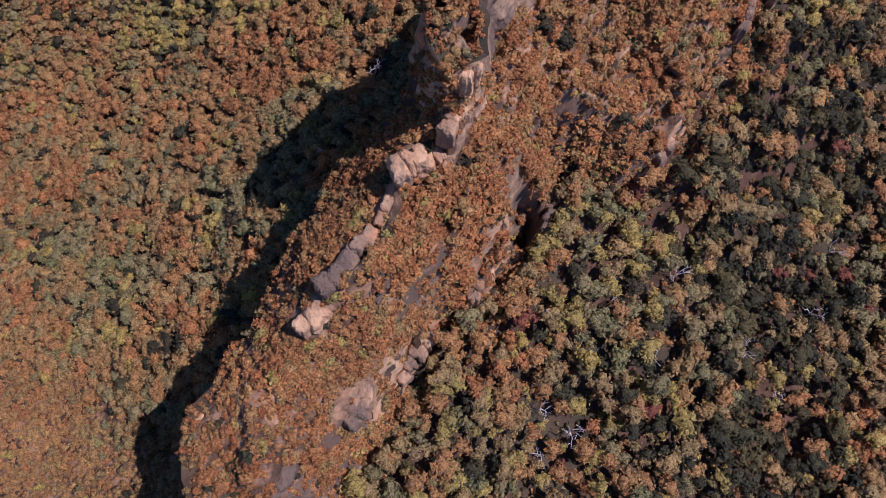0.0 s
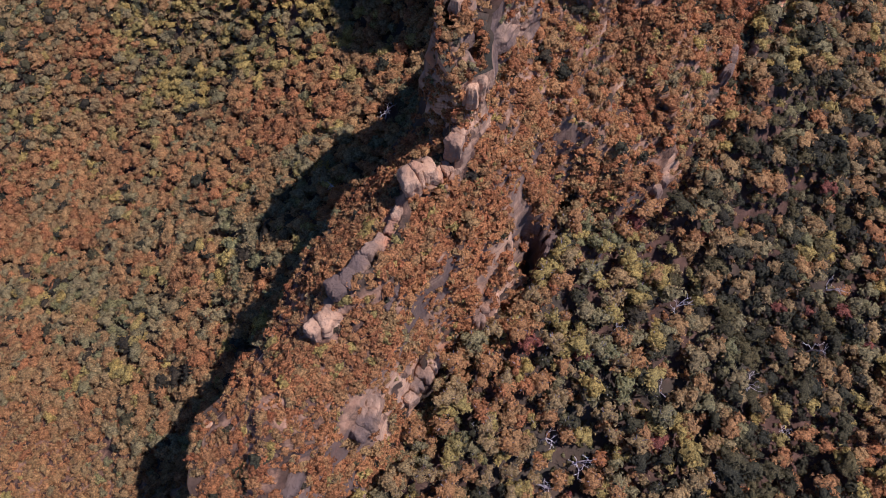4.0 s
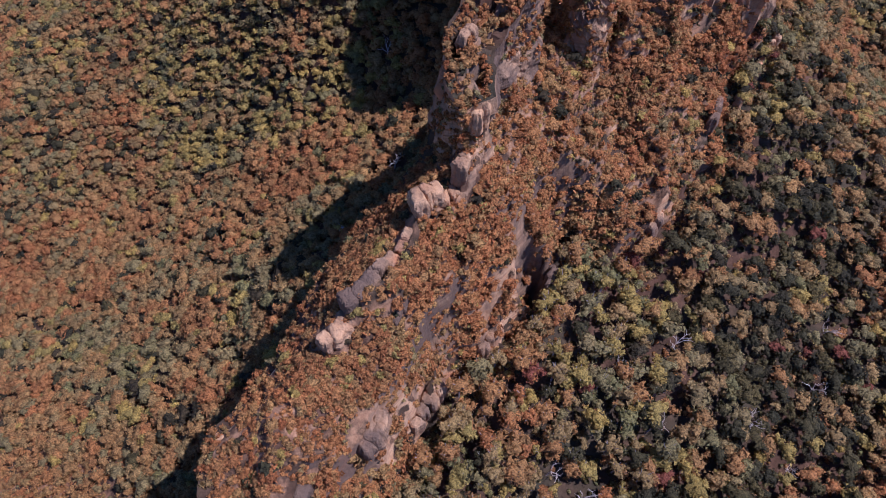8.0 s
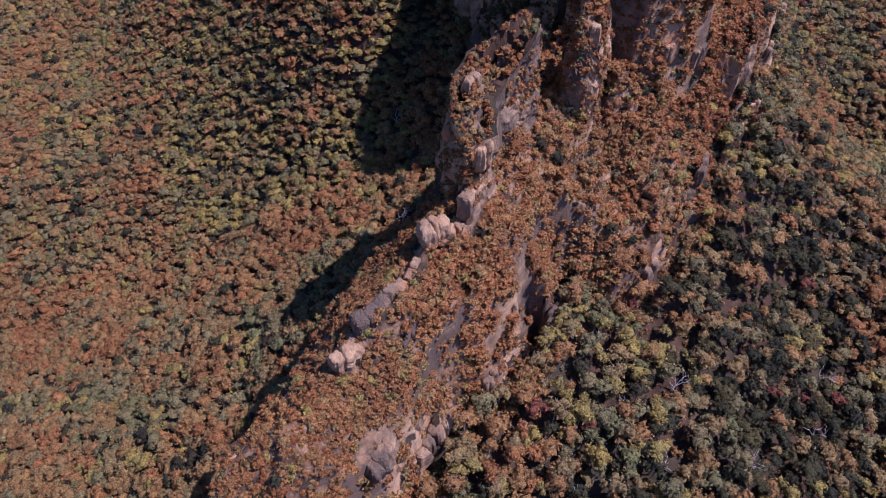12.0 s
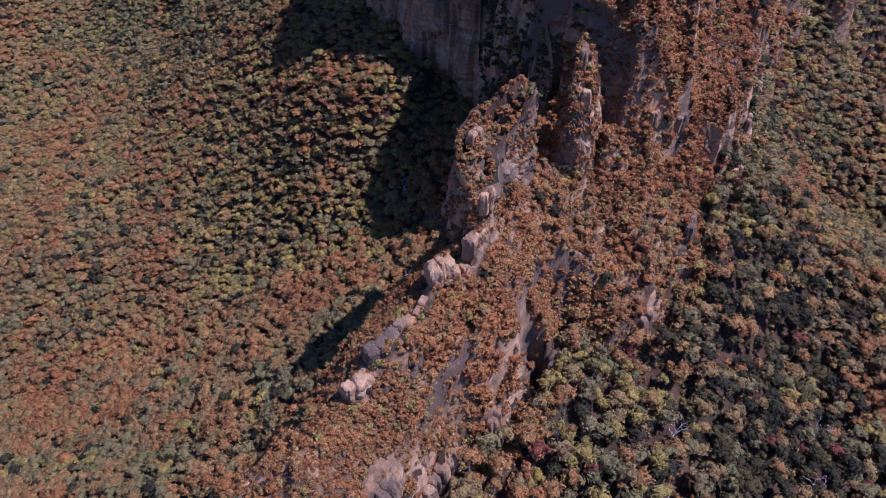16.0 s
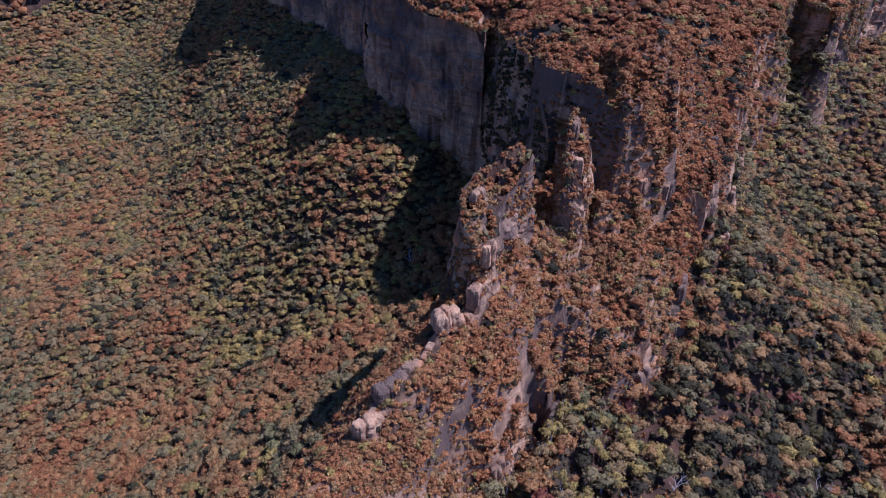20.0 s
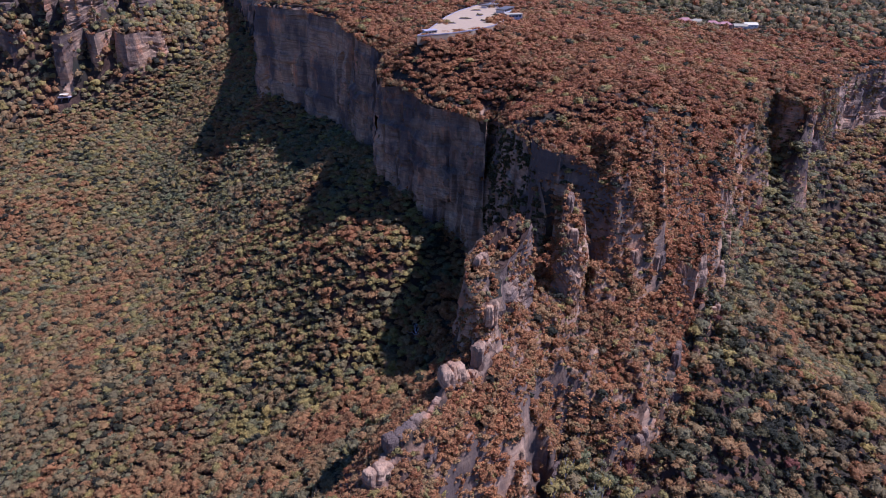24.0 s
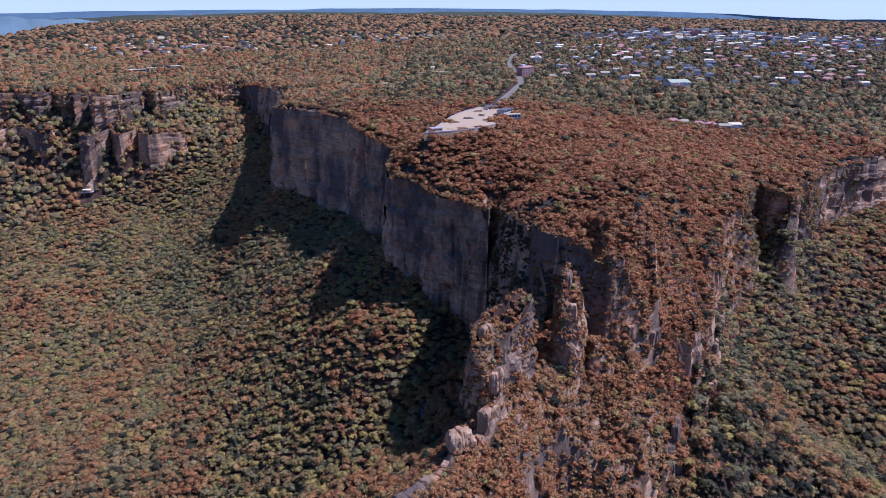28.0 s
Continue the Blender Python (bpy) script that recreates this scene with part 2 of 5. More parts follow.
# the dome of the headland and its steep front
DOME_SPOTS = [(60, 344, 434), (100, 313, 431), (111, 290, 436), (143, 344, 450), (217, 402, 444), (168, 311, 426), (210, 367, 420), (148, 281, 406), (95, 274, 420), (72, 256, 350), (90, 243, 346), (100, 230, 346), (58, 464, 432),
              (110, 470, 440), (180, 440, 450), (300, 520, 412), (114, 240, 405), (115, 228, 386), (152, 267, 394), (139, 220, 315), (96, 175, 306), (101, 205, 345), (240, 384, 355), (270, 450, 384)]
# the ridge's crest and the slabs of its sunny side
RIDGE_SPOTS = [(-60, -6, 313), (-74, 0, 316), (-61, 15, 320), (-58, 45, 320), (-48, 43, 329), (-36, 48, 338), (-27, 65, 337), (-14, 83, 335), (-9, 97, 348), (8, 103, 341),
               (10, 114, 358), (-27, 10, 298), (-4, 34, 291), (31, 68, 288), (54, 94, 294), (70, 119, 291), (-48, 72, 322), (-38, 100, 312), (30, 154, 355), (60, 186, 352), (74, 194, 342), (50, 140, 325)]
FAR_SPOTS = [(0, 1600, 492), (650, 1800, 522), (960, 2400, 538), (1500, 1800, 505), (800, 1300, 475), (1000, 1100, 450), (2500, 2500, 512), (0, 3000, 534),
             (-1500, 2500, 505), (0, 4700, 566), (3000, 4700, 545), (-2500, 4700, 560), (-1500, 3600, 535), (1200, 3300, 540)]
VALLEY_SPOTS = [(-195, 74, 148), (-304, 281, 47), (-184, 334, 118), (-77, 346, 190), (-130, 77, 179), (-434, 377, 69), (-379, 558, 112), (-367, 459, 88), (-405, 238, 9), (-194, 247, 112),
                (-150, 443, 236), (-105, 478, 277), (-190, 508, 234), (-88, 436, 268), (-73, 412, 262), (-130, 470, 268), (-345, 690, 205), (-369, 859, 274), (-404, 949, 294), (-184, 651, 292), (-235, 690, 276), (-555, 773, 126), (-570, 605, 76), (-597, 541, 66), (-394, 732, 160), (-298, 714, 250), (-277, 493, 150), (-699, 749, 145), (-600, 200, -30), (-165, 606, 300), (-43, 388, 226), (-1050, 1034, 300), (-887, 1028, 292), (-724, 1040, 284), (-618, 1045, 280), (-626, 890, 184), (-569, 985, 200), (-439, 905, 252), (-780, 960, 225), (-900, 500, 60)]
EAST_SPOTS = [(102, 93, 232), (110, 110, 231), (210, 85, 189), (280, 148, 187), (363, 359, 172), (361, 393, 212), (247, 137, 192), (417, 493, 250), (79, -10, 196),
              (30, -60, 205), (220, 265, 275), (400, 150, 190), (600, 300, 240), (520, 560, 270), (900, 500, 300), (350, -50, 175), (150, -150, 180), (-150, -20, 178), (-200, -200, 150)]
EDGE_SPOTS = [(-3000, 800, 60), (-3000, 3000, 200), (-3400, 4900, 260), (-1500, -500, 0), (-500, -900, 20), (400, -900, 120), (1500, -300, 260), (3000, 600, 300), (3500, 3000, 330)]


def natural(points, closed, near_step=2.5, far_step=10.0, wander=5.0, seed=3):
    """A plan line resampled and made uneven, with its carried heights; rows of x, y, then the rest."""
    p = np.array(points + (points[:1] if closed else []), float)
    out = []
    for a, b in zip(p[:-1], p[1:]):
        mid = (a + b) / 2
        far = np.hypot(mid[0], mid[1] + 130)
        step = near_step if far < 900 else far_step if far < 2000 else 60
        n = max(1, int(np.hypot(*(b - a)[:2]) / step))
        out.append(a + (b - a) * (np.arange(n) / n)[:, None])
    q = np.concatenate(out + ([] if closed else [p[-1:]]))
    ax, ay = q[:, 0].copy(), q[:, 1].copy()
    q[:, 0] += wander * (1.3 * fbm(ax, ay, 34, 2, seed) + 0.7 * fbm(ax, ay, 11, 3, seed + 5))
    q[:, 1] += wander * (1.3 * fbm(ax, ay, 34, 2, seed + 9) + 0.7 * fbm(ax, ay, 11, 3, seed + 14))
    swell = 14 * smooth(-400, -340, ax) * smooth(-105, -150, ax) * smooth(560, 610, ay) * smooth(1000, 930, ay)
    q[:, 0] += swell * value_noise(ay / 62, ax * 0, seed + 33)
    q[:, 1] += swell * value_noise(ay / 62, ax * 0, seed + 34)
    bays = 38 * smooth(-560, -640, ax) * smooth(1420, 1270, ay)
    q[:, 1] -= bays * (np.abs(value_noise(ax / 46, ay * 0, seed + 31)) * 1.5 - 0.5 + 0.35 * value_noise(ax / 17, ay * 0, seed + 32))
    for k in range(2, q.shape[1]):
        q[:, k] += 2.5 * fbm(q[:, 0], q[:, 1], 18, 3, seed + 20 + k)
    return q


def signed_distance(x, y, line):
    """Distance to a closed line, less than nought inside."""
    x, y = np.asarray(x, float), np.asarray(y, float)
    sx, sy = x.ravel(), y.ravel()
    best = np.full(sx.shape, 1e9)
    inside = np.zeros(sx.shape, bool)
    x0, y0 = line[:, 0], line[:, 1]
    x1, y1 = np.roll(x0, -1), np.roll(y0, -1)
    for a, b, c, d in zip(x0, y0, x1, y1):
        if abs(b - d) > 1e-9:
            cross = (b > sy) != (d > sy)
            if cross.any():
                j = np.nonzero(cross)[0]
                hit = sx[j] < (c - a) * (sy[j] - b) / (d - b) + a
                inside[j[hit]] ^= True
        ux, uy = c - a, d - b
        t = np.clip(((sx - a) * ux + (sy - b) * uy) / (ux * ux + uy * uy + 1e-12), 0, 1)
        np.minimum(best, (sx - a - t * ux) ** 2 + (sy - b - t * uy) ** 2, out=best)
    best = np.sqrt(best)
    return np.where(inside, -best, best).reshape(x.shape)


RIM_LINE = natural(RIM, True)
TOP_FIELD = [(x, y, t) for x, y, t, f in RIM] + TOP_SPOTS + DOME_SPOTS + RIDGE_SPOTS + FAR_SPOTS
LOW_FIELD = [(x, y, f) for x, y, t, f in RIM] + VALLEY_SPOTS + EAST_SPOTS + EDGE_SPOTS


def top_height(x, y):
    far = smooth(700, 2200, np.hypot(x, np.asarray(y) + 100))
    return spread(TOP_FIELD, x, y) + 2.0 * fbm(x, y, 45, 4, 5) + far * 8 * fbm(x, y, 420, 3, 6)


def low_height(x, y):
    return spread(LOW_FIELD, x, y) + 5.0 * fbm(x, y, 70, 4, 7)


# rock steps that stand above the bench or the slope: outline x, y, top
STEPS = {
    "first_pinnacle": [(6, 115, 384), (-3, 128, 394), (-3, 146, 402), (6, 160, 404), (20, 172, 410), (32, 184, 416), (38, 198, 398), (44, 192, 392), (42, 176, 412), (32, 164, 396), (21, 148, 390), (19, 124, 386)],
    "second_pinnacle": [(65, 194, 392), (66, 214, 416), (71, 228, 420), (81, 226, 408), (85, 208, 384), (79, 194, 376)],
    "third_pinnacle": [(91, 199, 350), (91, 215, 362), (102, 220, 360), (110, 206, 348)],
    "headland_front": [(52, 304, 426), (58, 286, 425), (68, 277, 424), (82, 271, 424), (93, 262, 418), (104, 252, 411), (113, 246, 407), (126, 262, 414), (120, 296, 428), (84, 318, 432), (58, 318, 427)],
    "layered_buttress": [(164, 246, 352), (162, 268, 364), (172, 282, 368), (190, 278, 362), (195, 258, 348), (184, 244, 338)],
    "east_buttress": [(238, 364, 364), (240, 400, 380), (252, 436, 392), (270, 450, 392), (272, 428, 376), (260, 392, 366), (250, 366, 354)],
    "lower_west_terrace": [(-1344, 1080, 371), (-1121, 1055, 368), (-993, 1048, 371), (-922, 1064, 368), (-870, 1048, 368), (-817, 1069, 371), (-841, 1106, 387), (-993, 1086, 387), (-1309, 1133, 387)],
    "lower_side_terrace": [(-747, 1059, 366), (-712, 1048, 368), (-671, 1064, 366), (-618, 1055, 363), (-577, 1098, 363), (-607, 1151, 371), (-700, 1098, 382), (-747, 1092, 378)],
}
STEP_LINES = {k: natural(v, True, wander=2.5, seed=31 + 7 * i) for i, (k, v) in enumerate(STEPS.items())}


def axis(dense_from, dense_to, step, lo, hi, growth=1.09):
    a = list(np.arange(dense_from, dense_to + 0.1, step))
    s = step
    while a[-1] < hi:
        s *= growth
        a.append(min(hi, a[-1] + s))
    s = step
    while a[0] > lo:
        s *= growth
        a.insert(0, max(lo, a[0] - s))
    return np.array(a)


GX = axis(-135, 295, 2.4, -3600, 3600, 1.045)
GY = axis(-115, 560, 2.4, -1100, 4900, 1.035)
gx, gy = np.meshgrid(GX, GY, indexing="ij")
g_rim = signed_distance(gx, gy, RIM_LINE)
g_top, g_low = top_height(gx, gy), low_height(gx, gy)
g_low = np.minimum(g_low, g_top - 4)
def stairs(t, steps, x, y, seed):
    """Nought to one in uneven risers with ledges between them."""
    n = steps * (1 + 0.25 * fbm(x, y, 40, 2, seed))
    u = np.clip(t, 0, 1) * n + 0.6 * fbm(x, y, 17, 3, seed + 1) * np.clip(4 * t * (1 - t), 0, 1)
    k = np.floor(u)
    return np.clip(0.86 * (k + smooth(0.55, 0.98, u - k)) / n + 0.14 * t, 0, 1) * (t < 1) + 1.0 * (t >= 1)


def ridged(x, y, across, along, heading, seed):
    """Long narrow crests, nought to one."""
    c, s_ = math.cos(radians(heading)), math.sin(radians(heading))
    u, v = x * c + y * s_, -x * s_ + y * c
    return 1 - np.abs(value_noise(v / across + 0.4 * fbm(u, v, 30, 2, seed + 3), u / along, seed))


# the ridge's sunny side is a steep broken slope rather than a wall
EASTERN = smooth(0, 1, (gx - (0.62 * gy - 55)) / 25) * smooth(300, 240, gy) * smooth(-400, -200, gy)
rough_rim = g_rim + (2.6 * fbm(gx, gy, 15, 3, 63) + 1.2 * fbm(gx, gy, 6, 2, 64)) * (np.hypot(gx, gy) < 700)
BAND = 6.5 + EASTERN * (18 + 11 * fbm(gx, gy, 40, 3, 61))
# east of the headland the wall is a wooded slope that runs out beyond its rim
OUTER = smooth(95, 145, gx) * smooth(540, 490, gy) * smooth(225, 260, gy) * smooth(420, 380, gx) * 26
fall = (rough_rim + BAND) / (BAND - 0.8 + OUTER)
gz = g_top + (g_low - g_top) * stairs(fall, 4.0, gx, gy, 71)
# crests of rock on the slopes: along the ridge, and fins on the headland's front
along_ridge = smooth(0.84, 0.98, ridged(gx, gy, 17, 46, 60, 81)) * smooth(-20, 5, gx - (0.62 * gy - 62)) * smooth(26, 6, g_rim) * smooth(250, 200, gy) * smooth(-130, -90, gy)
fins = smooth(0.70, 0.95, ridged(gx, gy, 19, 70, 76, 85)) * smooth(60, 100, gx) * smooth(290, 250, gx) * smooth(205, 240, gy) * smooth(470, 420, gy) * (g_rim < 4) * smooth(20, 0, gy - (300 + 0.9 * np.maximum(gx - 180, 0))) * smooth(0.6, 1.1, np.hypot(np.gradient(g_top, GX, axis=0), np.gradient(g_top, GY, axis=1)))
gz = gz + 9.0 * along_ridge + 22.0 * fins
# a deep cleft between two slabs of the sunny side: x, y, half length, half width, heading
CLEFT = (47.5, 95.5, 12, 8.5, 72)
cu = (gx - CLEFT[0]) * math.cos(radians(CLEFT[4])) + (gy - CLEFT[1]) * math.sin(radians(CLEFT[4]))
cv = (gy - CLEFT[1]) * math.cos(radians(CLEFT[4])) - (gx - CLEFT[0]) * math.sin(radians(CLEFT[4]))
gz = gz - 27.0 * smooth(1.15, 0.88, np.hypot(cu / CLEFT[2], cv / CLEFT[3]))
g_cliff = np.abs(g_rim)
for key, line in STEP_LINES.items():
    near = (gx > line[:, 0].min() - 30) & (gx < line[:, 0].max() + 30) & (gy > line[:, 1].min() - 30) & (gy < line[:, 1].max() + 30)
    d = signed_distance(gx[near], gy[near], line) + 4.5 * fbm(gx[near], gy[near], 13, 3, 66) + 2.4 * fbm(gx[near], gy[near], 5.5, 2, 67)
    top = spread(STEPS[key], gx[near], gy[near]) + 6.0 * fbm(gx[near], gy[near], 10, 3, 8)
    gz[near] = np.maximum(gz[near], gz[near] + (top - gz[near]) * (1 - stairs((d + 6.0) / 7.0, 3.0, gx[near], gy[near], 73)))
    g_cliff[near] = np.minimum(g_cliff[near], np.abs(d))
crag = (gx > -135) & (gx < 295) & (gy > -115) & (gy < 480)
g_slope = np.hypot(np.gradient(gz, GX, axis=0), np.gradient(gz, GY, axis=1))
gz = gz + crag * smooth(0.9, 2.2, g_slope) * (7.0 * fbm(gx, gy, 9, 3, 68) + 3.0 * fbm(gx, gy, 4.5, 2, 69))
g_slope = np.hypot(np.gradient(gz, GX, axis=0), np.gradient(gz, GY, axis=1))
RIDGE_BARE = 0.75 * smooth(-4, -12, g_rim) * smooth(330, 250, gy) * (gx < 260)
RIDGE_BARE = np.maximum(RIDGE_BARE, 0.9 * smooth(60, -30, gy + 0.35 * (gx + 200)) * smooth(-112, -150, gx) * smooth(-500, -380, gx) * (g_rim > 4))
ground = tagged(new("ground", mesh_from("ground", np.stack([gx, gy, gz], -1).reshape(-1, 3), grid_faces(len(GX), len(GY)), GROUND, True, {"bare": RIDGE_BARE.ravel(), "steep": smooth(1.8, 3.4, g_slope).ravel() * 0.62 * (np.hypot(gx, gy) < 1700).ravel()})),
                "brown leaf-littered forest floor of valleys, ridge and plateau", "ground", kind="structure")


def sample(field, x, y):
    """A field of the ground's grid, between its lines."""
    x, y = np.asarray(x, float), np.asarray(y, float)
    i, j = np.clip(np.searchsorted(GX, x) - 1, 0, len(GX) - 2), np.clip(np.searchsorted(GY, y) - 1, 0, len(GY) - 2)
    u, v = np.clip((x - GX[i]) / (GX[i + 1] - GX[i]), 0, 1), np.clip((y - GY[j]) / (GY[j + 1] - GY[j]), 0, 1)
    return (field[i, j] * (1 - u) + field[i + 1, j] * u) * (1 - v) + (field[i, j + 1] * (1 - u) + field[i + 1, j + 1] * u) * v


# ---- cliff walls ----
LEDGES, RIMTOPS = [], []


def cliff_wall(name, line, label, closed, spots=None, foot=None, seed=0, rough=0.8, relief=0.0):
    """A wall of layered rock along a plan line whose high ground lies to the left of its way."""
    x, y = line[:, 0], line[:, 1]
    top = top_height(x, y) if spots is None else spread(spots, x, y)
    if closed:
        tx, ty = np.roll(x, -1) - np.roll(x, 1), np.roll(y, -1) - np.roll(y, 1)
    else:
        tx, ty = np.gradient(x), np.gradient(y)
    ln = np.hypot(tx, ty) + 1e-9
    nx, ny = ty / ln, -tx / ln
    for _ in range(2):
        nx, ny = (np.roll(nx, 1) + nx + np.roll(nx, -1)) / 3, (np.roll(ny, 1) + ny + np.roll(ny, -1)) / 3
    if foot is None:
        foot = np.minimum(sample(gz, x + nx * 5, y + ny * 5), sample(gz, x + nx * 10, y + ny * 10)) - 6
    s = np.concatenate([[0], np.cumsum(np.hypot(np.diff(x), np.diff(y)))])
    height = np.maximum(top - foot, 3)
    rows = int(np.clip(np.median(height) / 2.2, 6, 54))
    levels = np.concatenate([[-2, -1], np.linspace(0, 1, rows)])
    v = []
    ragged = fbm(s, s * 0, 13, 3, seed + 6)
    for lv in levels:
        if lv < 0:
            inward = (6.5 if closed else 9.0) if lv == -2 else 1.6
            px, py = x - nx * inward, y - ny * inward
            z = sample(gz, px, py) - 1.2 if lv == -2 else top - 0.6 + 1.2 * ragged
        else:
            z = top - height * lv - (1.0 - lv) * 1.5 * np.abs(ragged)
            zz = z + 3.0 * fbm(s, s * 0, 60, 2, seed)
            block = hashed(np.floor(s / 19.0 + 0.5 * np.floor(zz / 34.0)), np.floor(zz / 34.0), 0, seed + 8) * 7.0 + hashed(np.floor(s / 9.0), np.floor(zz / 9.0), 0, seed + 9) * 2.2 - 4.0
            shelf = 3.4 * np.floor((top - zz) / 24.0 + 0.35) + 1.5 * (1 + 1.2 * (closed or 0) + 2.0 * smooth(-520, -640, x)) * (hashed(np.floor(zz / 3.6), s * 0, 0, seed + 2) - 0.5)
            crack = -2.6 * (np.abs(((s + 4.0 * fbm(z, s * 0, 25, 2, seed + 4)) / 23.0) % 1.0 - 0.5) < 0.06)
            joint = fbm(s, z * 0.8, 30, 4, seed + 3) * 3.0 + value_noise(s / 4.0, z / 5.0, seed + 5) * 0.7
            out = rough * (shelf * 0.5 + (block + joint + crack) * np.minimum(1, 0.4 + lv * 2)) - 1.2
            out = out + (relief if closed else relief * smooth(-520, -640, x)) * (2.0 * hashed(np.floor(s / 41.0 + 0.4 * fbm(s, s * 0, 50, 2, seed + 12)), s * 0, 0, seed + 13)) * (0.6 + 0.4 * lv)
            px, py = x + nx * out, y + ny * out
        v.append(np.stack([px, py, z], -1))
    RIMTOPS.append(np.concatenate([0.5 * (v[0] + v[1]), v[1]]))
    LEDGES.append(np.stack(v[4:-3], 0).reshape(-1, 3))
    v = np.stack(v, 0)
    if closed:
        v = np.concatenate([v, v[:, :1]], 1)
    f = grid_faces(v.shape[0], v.shape[1])
    me = mesh_from(name, v.reshape(-1, 3), f, [ROCK, GROUND], False)
    me.polygons.foreach_set("material_index", (np.arange(len(f)) < 2 * (v.shape[1] - 1)).astype(np.int32))
    ob = new(name, me)
    tagged(ob, label, "cliff", kind="structure")
    return ob


def rim_part(a, b):
    """The stretch of the uneven rim between two plan corners, turned so that the high ground is to its left."""
    i = int(np.argmin(np.hypot(RIM_LINE[:, 0] - a[0], RIM_LINE[:, 1] - a[1])))
    j = int(np.argmin(np.hypot(RIM_LINE[:, 0] - b[0], RIM_LINE[:, 1] - b[1])))
    q = RIM_LINE[i:j + 1]
    return q[::-1] if TURNED else q


area = np.sum(RIM_LINE[:, 0] * np.roll(RIM_LINE[:, 1], -1) - np.roll(RIM_LINE[:, 0], -1) * RIM_LINE[:, 1])
TURNED = area < 0
for k, (name, a, b, label) in enumerate([
        ("cliff_west", CLIFF_WEST[3], CLIFF_HEADLAND[0], "tall shaded sandstone cliff of layered grey and tan rock"),
        ("cliff_headland", CLIFF_HEADLAND[0], CLIFF_HEADLAND[3], "tall sandstone cliff face below the lookout in shade"),
        ("cliff_flank", CLIFF_HEADLAND[3], CLIFF_HEADLAND[-1], "dark sandstone wall of the headland above the saddle"),
        ("cliff_ridge", RIDGE_WEST[0], RIDGE_WEST[-4], "sheer shaded sandstone wall along the ridge"),
        ("cliff_east", CLIFF_EAST[2], CLIFF_EAST[-2], "layered sandstone cliff below the wooded plateau")]):
    part_line = rim_part(a, b)
    cliff_wall(name, part_line, label, False, seed=10 * k + 2, rough=1.25 if k < 3 else 0.8, relief=9.0)
for k, (key, line) in enumerate(STEP_LINES.items()):
    ar = np.sum(line[:, 0] * np.roll(line[:, 1], -1) - np.roll(line[:, 0], -1) * line[:, 1])
    cliff_wall(key, line[::-1] if ar < 0 else line, "dark sandstone wall of the headland behind the pinnacles" if key == "headland_front" else "weathered sandstone buttress with ledges and pale sunlit faces", True, STEPS[key], seed=70 + 9 * k, relief=9.0 if "terrace" in key else 1.5)


# ---- rocks that stand on the ridge and its sunny slope ----
def rock_mesh(a, b, c, seed):
    """A jointed sandstone mass within a by b by c, in half sizes: a few squarish blocks with bedding grooves, leaning on one another."""
    rs = random.Random(seed)
    rings, seg, power = 17, 26, 5.0
    vs = []
    count = 2 + int(a / 6.5)
    th, ph = np.meshgrid(np.linspace(0.03, math.pi - 0.03, rings), np.arange(seg) * 2 * math.pi / seg, indexing="ij")
    dx, dy, dz = np.sin(th) * np.cos(ph), np.sin(th) * np.sin(ph), np.cos(th)
    r = (np.abs(dx) ** power + np.abs(dy) ** power + np.abs(dz) ** power) ** (-1 / power)
    quads = np.array([(i * seg + j, i * seg + (j + 1) % seg, (i + 1) * seg + (j + 1) % seg, (i + 1) * seg + j) for i in range(rings - 1) for j in range(seg)])[:, ::-1]
    for k in range(count):
        u = (k + 0.5) / count * 2 - 1
        sa, sb = a / count * rs.uniform(0.95, 1.5), b * rs.uniform(0.55, 0.95)
        sc = c * rs.uniform(0.72, 1.05) * (1 - 0.25 * abs(u))
        turn = rs.uniform(-0.35, 0.35)
        x, y, z = dx * r, dy * r, dz * r
        deep = z * sc
        bed = hashed(np.floor((deep + 0.5 * fbm(x * 3, y * 3, 1.5, 2, seed + k)) / 2.3), deep * 0, 0, seed + k)
        wide = 1 - 0.09 * bed + 0.20 * value_noise(ph * 1.6, deep / 6, seed + 40 + k) - 0.12 * np.clip(z, 0, 1)
        groove = 1 - 0.14 * (np.abs((ph * 0.95 + 0.13 * k) % 1.0 - 0.5) < 0.07)
        px, py = x * sa * wide * groove, y * sb * wide * groove
        rough = 1 + 0.10 * fbm(px * 1.3 + 3 * k, py * 1.3 + deep, 2.2, 3, seed + 60)
        px, py = px * rough, py * rough
        pz = deep + 0.5 * fbm(x * sa + seed, y * sb, 3.0, 2, seed + 7) + 0.05 * px * rs.uniform(-1, 1)
        ct, st = math.cos(turn), math.sin(turn)
        v = np.stack([u * a * 0.82 + px * ct - py * st, rs.uniform(-0.25, 0.25) * b + px * st + py * ct, pz - 0.1 * c], -1).reshape(-1, 3)
        vs.append(v)
    return [mesh_from("block", v, quads, ROCK) for v in vs]


